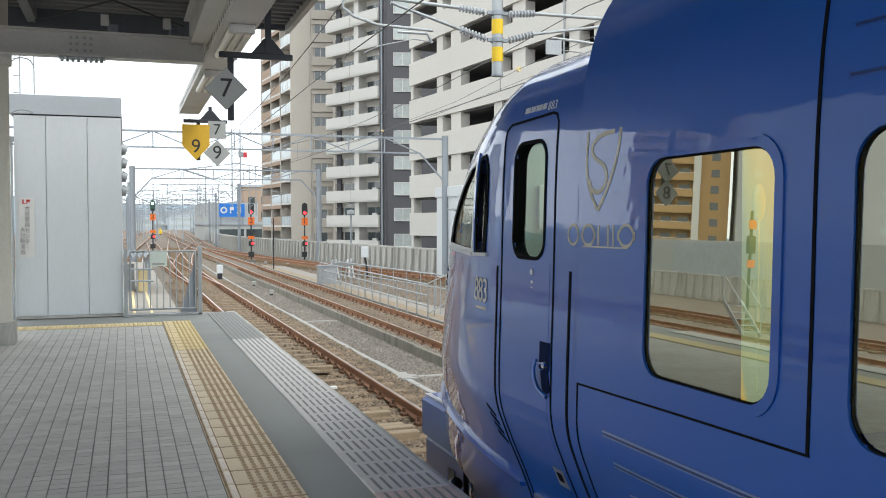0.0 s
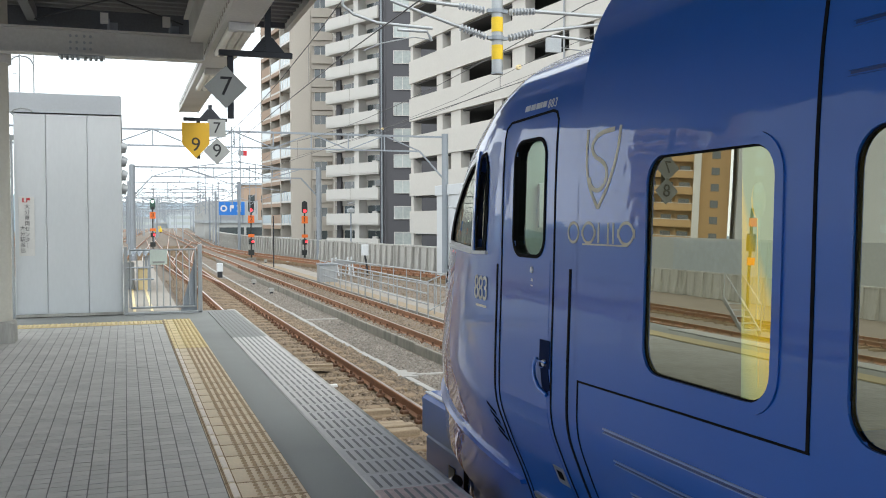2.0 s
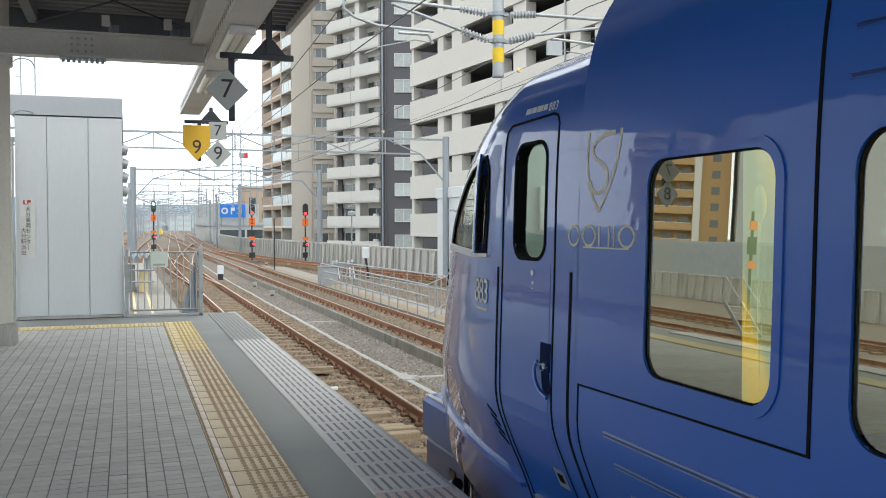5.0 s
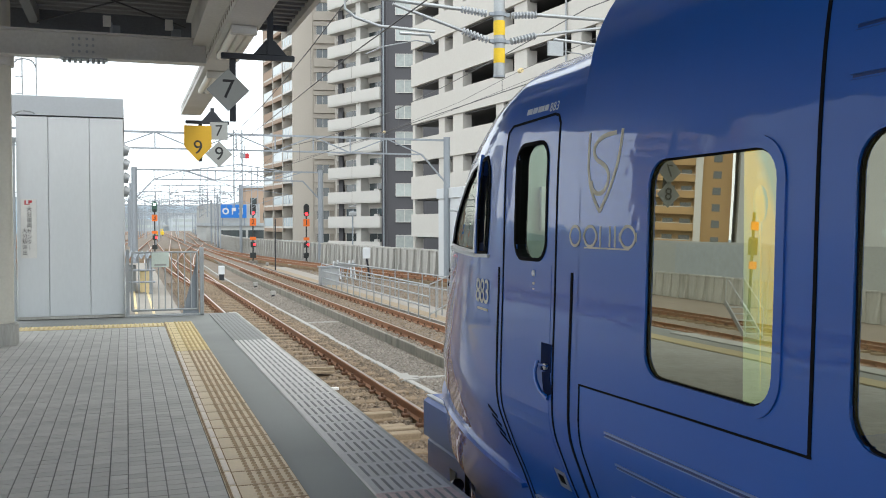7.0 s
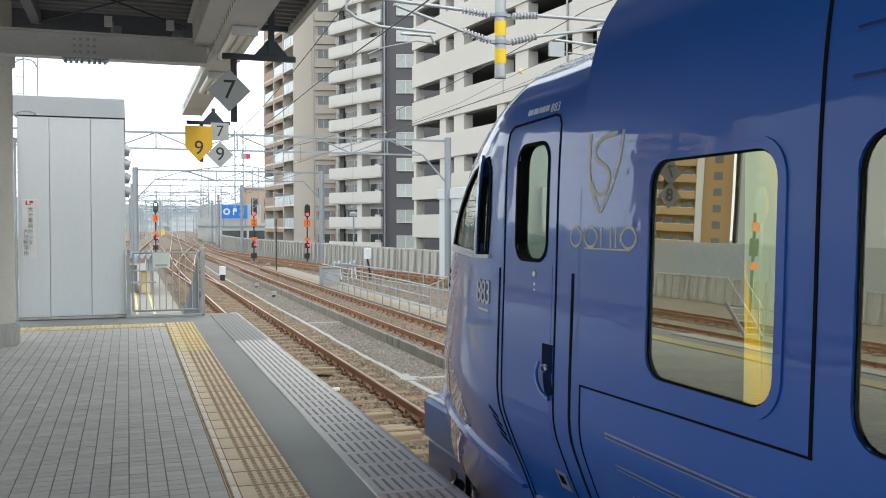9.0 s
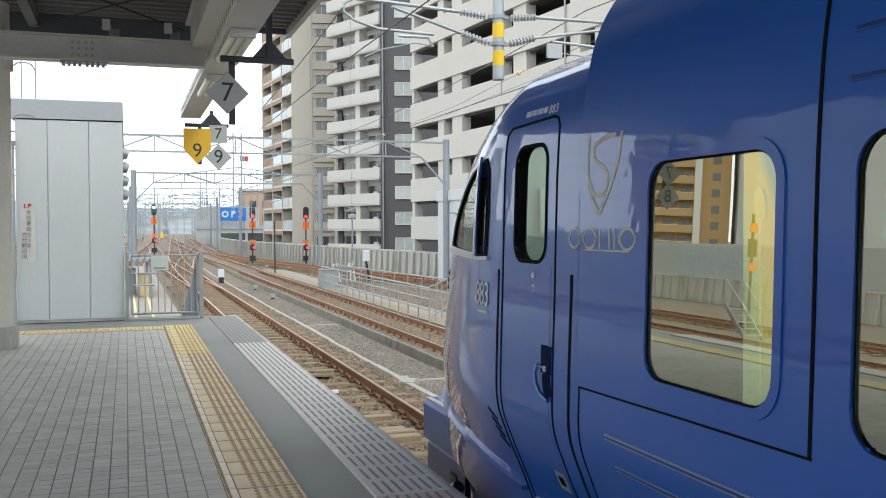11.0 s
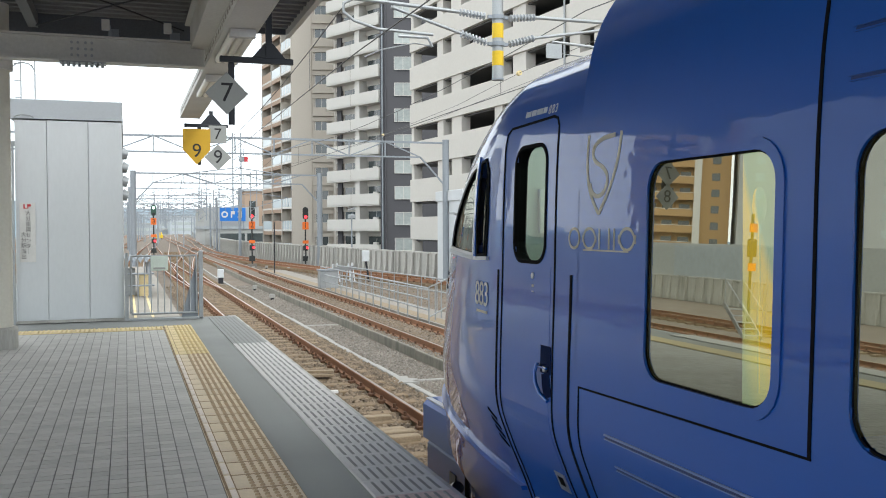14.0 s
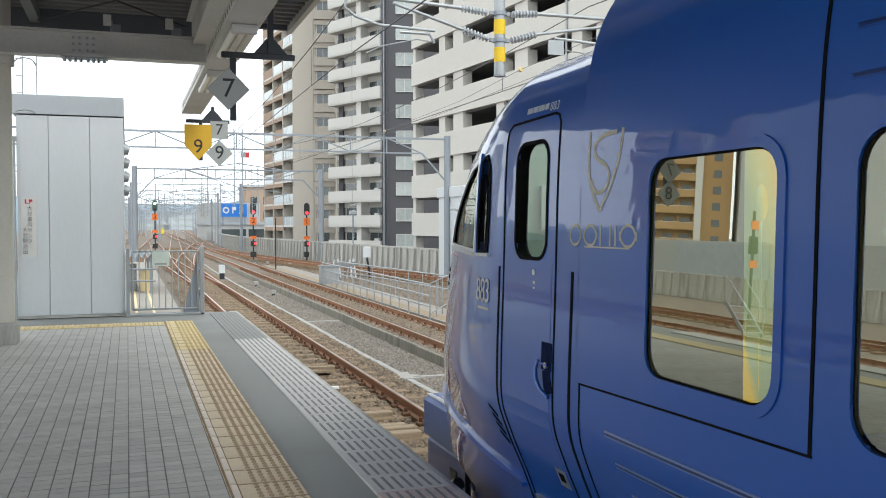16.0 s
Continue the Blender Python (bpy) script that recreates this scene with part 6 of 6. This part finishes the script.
for k in range(-1, 11):
    z = 0.45 + 2.98 * k
    part("facade_band", G().box(-0.05, LEN, -0.12, 0.18, z, z + 1.78), M["garage"], garage)
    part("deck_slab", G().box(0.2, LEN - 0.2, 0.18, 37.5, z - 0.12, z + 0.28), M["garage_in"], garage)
    part("end_wall", G().box(-0.05, 0.15, 0.18, 38, z, z + 1.78), M["garage"], garage)
    for s in range(6):
        part("ceiling_light", G().box(11 + s * 9.2, 12.2 + s * 9.2, 5.0, 5.2, z - 0.20, z - 0.13), M["lamp_green"], garage, "lit deck lamp") if k in (3, 4) and s < 2 else None
H1 = 0.45 + 2.98 * 11
for s in range(8):
    for a, b in ((5.05, 6.1), (7.55, 9.2)):
        x = s * 9.2
        if x + b < LEN:
            part("column", G().box(x + a, x + b, 0.0, 0.7, -2.2, H1), M["garage"], garage)
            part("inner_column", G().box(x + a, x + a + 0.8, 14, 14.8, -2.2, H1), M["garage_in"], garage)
part("column", G().box(0.0, 0.5, 0.0, 0.7, -2.2, H1), M["garage"], garage)
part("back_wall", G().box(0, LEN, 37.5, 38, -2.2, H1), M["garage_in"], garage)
part("drain_pipe", G().rod((23.2, -0.2, -2), (23.2, -0.2, H1), 0.06), M["galv"], garage)
part("conduit", G().rod((23.2, -0.18, 10.2), (30, -0.18, 10.2), 0.08), M["galv"], garage)

# apartment tower: balcony front, local x from the near corner away, y inwards
tower = thing("apartment_tower", "cream apartment tower with charcoal end wall and balconies", "apartment building", pose(26.97, 101.7, 0, 0, 0, 112.3))
FL = [1.07 - 2.9 * 3 + 2.9 * k for k in range(19)]
TOPZ = FL[-1] + 2.9
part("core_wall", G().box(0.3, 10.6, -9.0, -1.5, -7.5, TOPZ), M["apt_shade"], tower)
for z in FL:
    part("balcony", G().box(0.0, 10.3, -0.14, 0.0, z, z + 1.3).box(0.0, 10.3, -1.5, 0.0, z - 0.08, z + 0.1).box(0.0, 0.14, -1.5, -0.14, z, z + 1.3), M["apt_white"], tower, "cream balcony front")
    part("lintel", G().box(0.2, 10.3, -1.5, -1.38, z + 2.25, z + 2.85), M["apt_white"], tower)
    part("pier", G().box(4.0, 4.9, -1.5, -0.3, z + 0.1, z + 2.85), M["apt_white"], tower)
    part("joint_line", G().box(5.3, 5.36, 0.0, 0.012, z, z + 1.3), M["apt_shade"], tower)
    for a in (0.7, 5.4):
        storey_windows(tower, a, a + 3.0, z + 0.35, z + 2.2, -1.40, "glass_far")
    part("air_unit", G().cbox(1.5, 2.3, -1.2, -0.9, z + 0.75, z + 1.55, 0.03), M["apt_white"], tower)
    part("dark_post", G().box(8.9, 9.8, -1.45, -1.2, z + 0.1, z + 2.85), M["apt_dark"], tower)
# end wall towards the station; its own plane
endw = thing("charcoal_tower", "charcoal end wall of the tower with sliding windows", "apartment building", pose(27.05, 101.6, 0, 0, 0, -16))
part("wall", G().box(0.12, 7.4, 0.0, 9.0, -7.5, TOPZ), M["apt_dark"], endw)
for z in FL:
    storey_windows(endw, 1.75, 3.65, z + 0.65, z + 2.0, -0.02, "curtain")
part("drain_pipe", G().rod((0.35, -0.12, -7), (0.35, -0.12, TOPZ), 0.09), M["galv_far"], endw)
part("drain_pipe", G().rod((0.7, -0.12, -7), (0.7, -0.12, TOPZ), 0.09), M["apt_dark"], endw)

# beige block behind: end wall towards the station
block2 = thing("apartment_block", "beige apartment block with brown balconied side", "apartment building", pose(20.0, 117.8, 0, 0, 0, -17))
part("wall", G().box(0.0, 5.2, 0.0, 14.0, -7.5, TOPZ), M["apt_beige"], block2)
part("wall_return", G().box(2.3, 2.5, -0.12, 0.0, -7.5, TOPZ), M["apt_beige"], block2)
for z in FL:
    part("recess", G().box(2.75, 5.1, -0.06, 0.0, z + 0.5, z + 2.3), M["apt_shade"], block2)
    part("ledge", G().box(2.7, 5.3, -0.6, 0.0, z - 0.15, z + 0.95), M["apt_beige"], block2)
    part("hood_panel", G().box(2.7, 5.3, -0.35, 0.0, z + 2.1, z + 2.7), M["apt_beige"], block2)
    storey_windows(block2, 3.0, 4.5, z + 1.0, z + 2.1, -0.10, "glass_far")
side2 = thing("brown_apartments", "brown and white balconied side of the beige block", "apartment building", pose(20.0, 117.8, 0, 0, 0, 96))
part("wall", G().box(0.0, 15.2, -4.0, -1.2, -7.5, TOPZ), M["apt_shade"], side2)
for k, z in enumerate(FL):
    brown = k % 2
    part("balcony_slab", G().box(0.2, 15.2, -1.3, 0.0, z - 0.12, z + 0.12), M["apt_white"], side2)
    for j, (a, b) in enumerate(((0.3, 4.9), (5.2, 9.9), (10.2, 15.1))):
        solid = (j + brown) % 2 == 0 and j > 0
        part("balcony_front", G().box(a, b, -0.1, 0.0, z + 0.12, z + 1.25), M["apt_brown" if solid else "glass_rail"], side2)
        if j == 0:
            for q in range(4):
                part("rail_post", G().box(a + 1.2 * q, a + 1.2 * q + 0.12, -0.12, 0.03, z + 0.12, z + 1.25), M["apt_white"], side2)
        storey_windows(side2, a + 0.5, b - 0.6, z + 0.3, z + 2.2, -1.15, "glass_far")
    part("beam", G().box(5.0, 15.2, -0.3, 0.0, z + 2.3, z + 2.78), M["apt_brown"], side2)
for a in (0.0, 5.0, 10.0, 15.1):
    part("pier", G().box(a, a + 0.25, -1.3, 0.05, -7.5, TOPZ), M["apt_beige"], side2)
part("roof", G().box(0, 15.3, -14, 0.1, TOPZ, TOPZ + 0.4), M["apt_beige"], side2)

# low office with the blue sign
office = thing("parking_office", "low grey parking building with a blue roof sign", "building", pose(12.4, 158, 0))
part("wall", G().box(0, 26, 0, 22, -7.5, 1.2), M["greyblock"], office)
part("wall", G().box(0, 9, 2, 22, 1.2, 4.9), M["greyblock"], office)
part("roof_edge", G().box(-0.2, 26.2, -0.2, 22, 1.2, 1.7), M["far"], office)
for k in range(5):
    part("window", G().box(2.4 + 4.4 * k, 6.4 + 4.4 * k, -0.05, 0.0, -0.9, 0.5), M["glass_far"], office)
sg = part("sign_board", G().cbox(2.3, 6.5, -0.5, -0.2, 2.55, 4.75, 0.05), M["sign_blue"], office, "blue sign with white shapes")
part("shape", G().rod((3.1, -0.52, 3.65), (3.1, -0.5, 3.65), 0.55, n=20), M["plaque"], sg)
part("shape", G().rod((3.1, -0.54, 3.65), (3.1, -0.52, 3.65), 0.3, n=20), M["sign_blue"], sg)
part("shape", G().box(4.1, 4.3, -0.54, -0.5, 3.1, 4.2).box(4.3, 4.75, -0.54, -0.5, 3.65, 4.2), M["plaque"], sg)
part("shape", G().box(5.2, 5.9, -0.54, -0.5, 4.0, 4.2).box(5.2, 5.9, -0.54, -0.5, 3.1, 3.3).box(5.3, 5.9, -0.54, -0.5, 3.55, 3.75).box(5.7, 5.9, -0.54, -0.5, 3.1, 4.2), M["plaque"], sg)
for x in (2.6, 6.2):
    part("sign_leg", G().box(x - 0.1, x + 0.1, -0.3, 0.1, 1.2, 2.6), M["galv_far"], sg)
pink = thing("low_house", "pinkish low apartment house beyond the sign", "building", pose(21.5, 180, 0))
part("wall", G().box(0, 10, 0, 12, -7.5, 8.4), M["apt_brown"], pink)
part("roof", G().box(-0.3, 10.3, -0.3, 12.3, 8.4, 8.8), M["far"], pink)
for k in range(3):
    for j in range(4):
        part("window", G().box(0.8 + 2.4 * j, 2.0 + 2.4 * j, -0.06, 0.0, -0.5 + 2.8 * k, 0.9 + 2.8 * k), M["glass_far"], pink)

# distant town and hills
rnd = random.Random(7)
for i in range(26):
    yaw = radians(rnd.uniform(-2, 9))
    d = rnd.uniform(480, 950)
    w, h = rnd.uniform(8, 20), rnd.uniform(0, 9)
    b = thing("distant_building", "distant apartment building, haze put into its pale colour", "building", pose(d * math.sin(yaw), d * math.cos(yaw), 0, 0, 0, rnd.uniform(-20, 20)), group="distant town")
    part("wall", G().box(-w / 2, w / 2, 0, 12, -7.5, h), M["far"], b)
    part("roof", G().box(-w / 2 - 0.3, w / 2 + 0.3, -0.3, 12.3, h, h + 0.6), M["greyblock"], b)
    for s in range(int((h + 4) / 3)):
        part("ribbon_window", G().box(-w / 2 + 1, w / 2 - 1, -0.15, 0, -3 + 3 * s, -1.6 + 3 * s), M["curtain"], b)
hv, hf = [], []
N = 90
for j in range(5):
    for i in range(N + 1):
        a = radians(-60 + 150 * i / N)
        d = 1050 + 110 * j
        z = -8 + (j / 4) ** 0.7 * (44 + 22 * noise.noise(Vector((i * 0.13, 0.0, 1.3))) + 8 * noise.noise(Vector((i * 0.5, 3.0, 0.0))))
        hv.append((d * math.sin(a), d * math.cos(a), z))
hf = [(j * (N + 1) + i, j * (N + 1) + i + 1, (j + 1) * (N + 1) + i + 1, (j + 1) * (N + 1) + i) for j in range(4) for i in range(N)]
hills = tagged(new("hills", G().add(hv, hf).mesh("hills", M["hill"], True)), "low wooded hills behind the town, haze put into their colour", "hills", kind="structure")

# ---- west side, mirrored in the train's windows ----
ob = thing("orange_apartments", "orange-brown apartment house with rows of balconies", "apartment building", pose(-96, 138, 0, 0, 0, 33))
part("wall", G().box(0, 17.2, 0.9, 14, -7.5, 38), M["orange"], ob)
for k in range(15):
    z = -6 + 2.9 * k
    part("balcony", G().box(6.2, 17, -0.4, -0.25, z, z + 1.2).box(6.2, 17, -0.4, 0.9, z - 0.1, z + 0.05), M["orange"], ob)
    part("balcony_cap", G().box(6.2, 17, -0.43, -0.22, z + 1.2, z + 1.3), M["apt_white"], ob)
    for j in range(4):
        part("divider", G().box(6.2 + 2.7 * j, 6.32 + 2.7 * j, -0.25, 0.9, z, z + 2.8), M["orange"], ob)
    for j in range(3):
        part("window", G().box(6.8 + 2.9 * j, 8.6 + 2.9 * j, 0.82, 0.9, z + 0.2, z + 2.1), M["glass_far"], ob)
    part("window", G().box(1.8, 3.2, 0.82, 0.9, z + 0.7, z + 2.0), M["glass_far"], ob)
part("white_pier", G().box(5.0, 6.2, -0.6, 0.9, -7.5, 38), M["apt_white"], ob)
wb = thing("white_apartments", "pale grey apartment house with small windows", "apartment building", pose(-96.5, 137.5, 0, 0, 0, 33))
part("wall", G().box(-60, -0.4, -4, 14, -7.5, 40), M["greyblock"], wb)
for k in range(15):
    for j in range(10):
        part("window", G().box(-4.5 - 4 * j, -3.0 - 4 * j, -4.06, -4.0, -5.6 + 2.9 * k, -4.2 + 2.9 * k), M["curtain"], wb)
gw = thing("podium_block", "long low grey block behind the western parapet", "building", pose(-42, 10, 0, 0, 0, 0))
part("wall", G().box(-6, 0, -30, 110, -7.5, 2.5), M["greyblock"], gw)
part("wall", G().box(-6, 0.4, 46, 60, -7.5, 2.3), M["far"], gw)
wsig = thing("western_signal", "dark signal with orange plates beside the western tracks", "railway signal", pose(-20.0, 31.0, -1.34))
part("mast", G().rod((0, 0, 0), (0, 0, 4.5), 0.06), M["lamp_dark"], wsig)
part("head", G().cbox(-0.22, 0.22, -0.1, 0.05, 2.8, 3.5, 0.08), M["lamp_dark"], wsig)
part("plate", G().box(-0.17, 0.17, -0.1, -0.05, 3.78, 4.12), M["sign_orange"], wsig)
part("plate", G().box(-0.17, 0.17, -0.1, -0.05, 2.25, 2.55), M["sign_orange"], wsig)
part("stair_rail", G().path([(-0.6, 0.2, 0), (-0.6, 0.2, 3.2)], 0.025).path([(-1.0, 0.2, 0), (-1.0, 0.2, 3.2)], 0.025), M["galv"], wsig)
wst = thing("western_stairs", "galvanised access stair beyond the western edge", "stair", pose(-16.8, 26.0, -1.34))
for k in range(5):
    part("tread", G().box(0, 0.7, 0.22 * k, 0.22 * k + 0.2, 0.2 * k + 0.15, 0.2 * k + 0.18), M["galv"], wst)
for x in (0.0, 0.7):
    part("stringer", G().beam((x, 0, 0.05), (x, 1.15, 1.1), 0.04, 0.15), M["galv"], wst)
    part("handrail", G().path([(x, 0, 0), (x, 0, 1.0), (x, 1.15, 2.0), (x, 1.15, 1.0)], 0.02), M["galv"], wst)
# western platform edge paving, seen in the windows
wt = thing("western_tactile", "yellow tactile paving near the western platform edge", "tactile paving", kind="structure")
part("strip", G().box(-4.85, -4.42, -8, 13.7, -0.011, 0.004), M["tactile_dot_y"], wt)
part("edge_band", G().box(-5.8, -5.35, -8, 13.7, -0.011, 0.004), M["tile"], wt)


# ---- what moves ----
def motions():
    rows, turns = [], []
    for i in range(33):
        t = 0.5 * i
        turn = -360.0 * (t - 1.25) / 3.9
        turns.append((t, POLE_TURN - turn))
        rows.append((t, pose(*POLE_AT, 0, 0, POLE_TURN - turn)))
    walk(pole, rows)
    walk(oval_lamp, [(t, pose(*OVAL_AT, 0, 0, m)) for t, m in turns])


POLE_TURN = -135.0
motions()
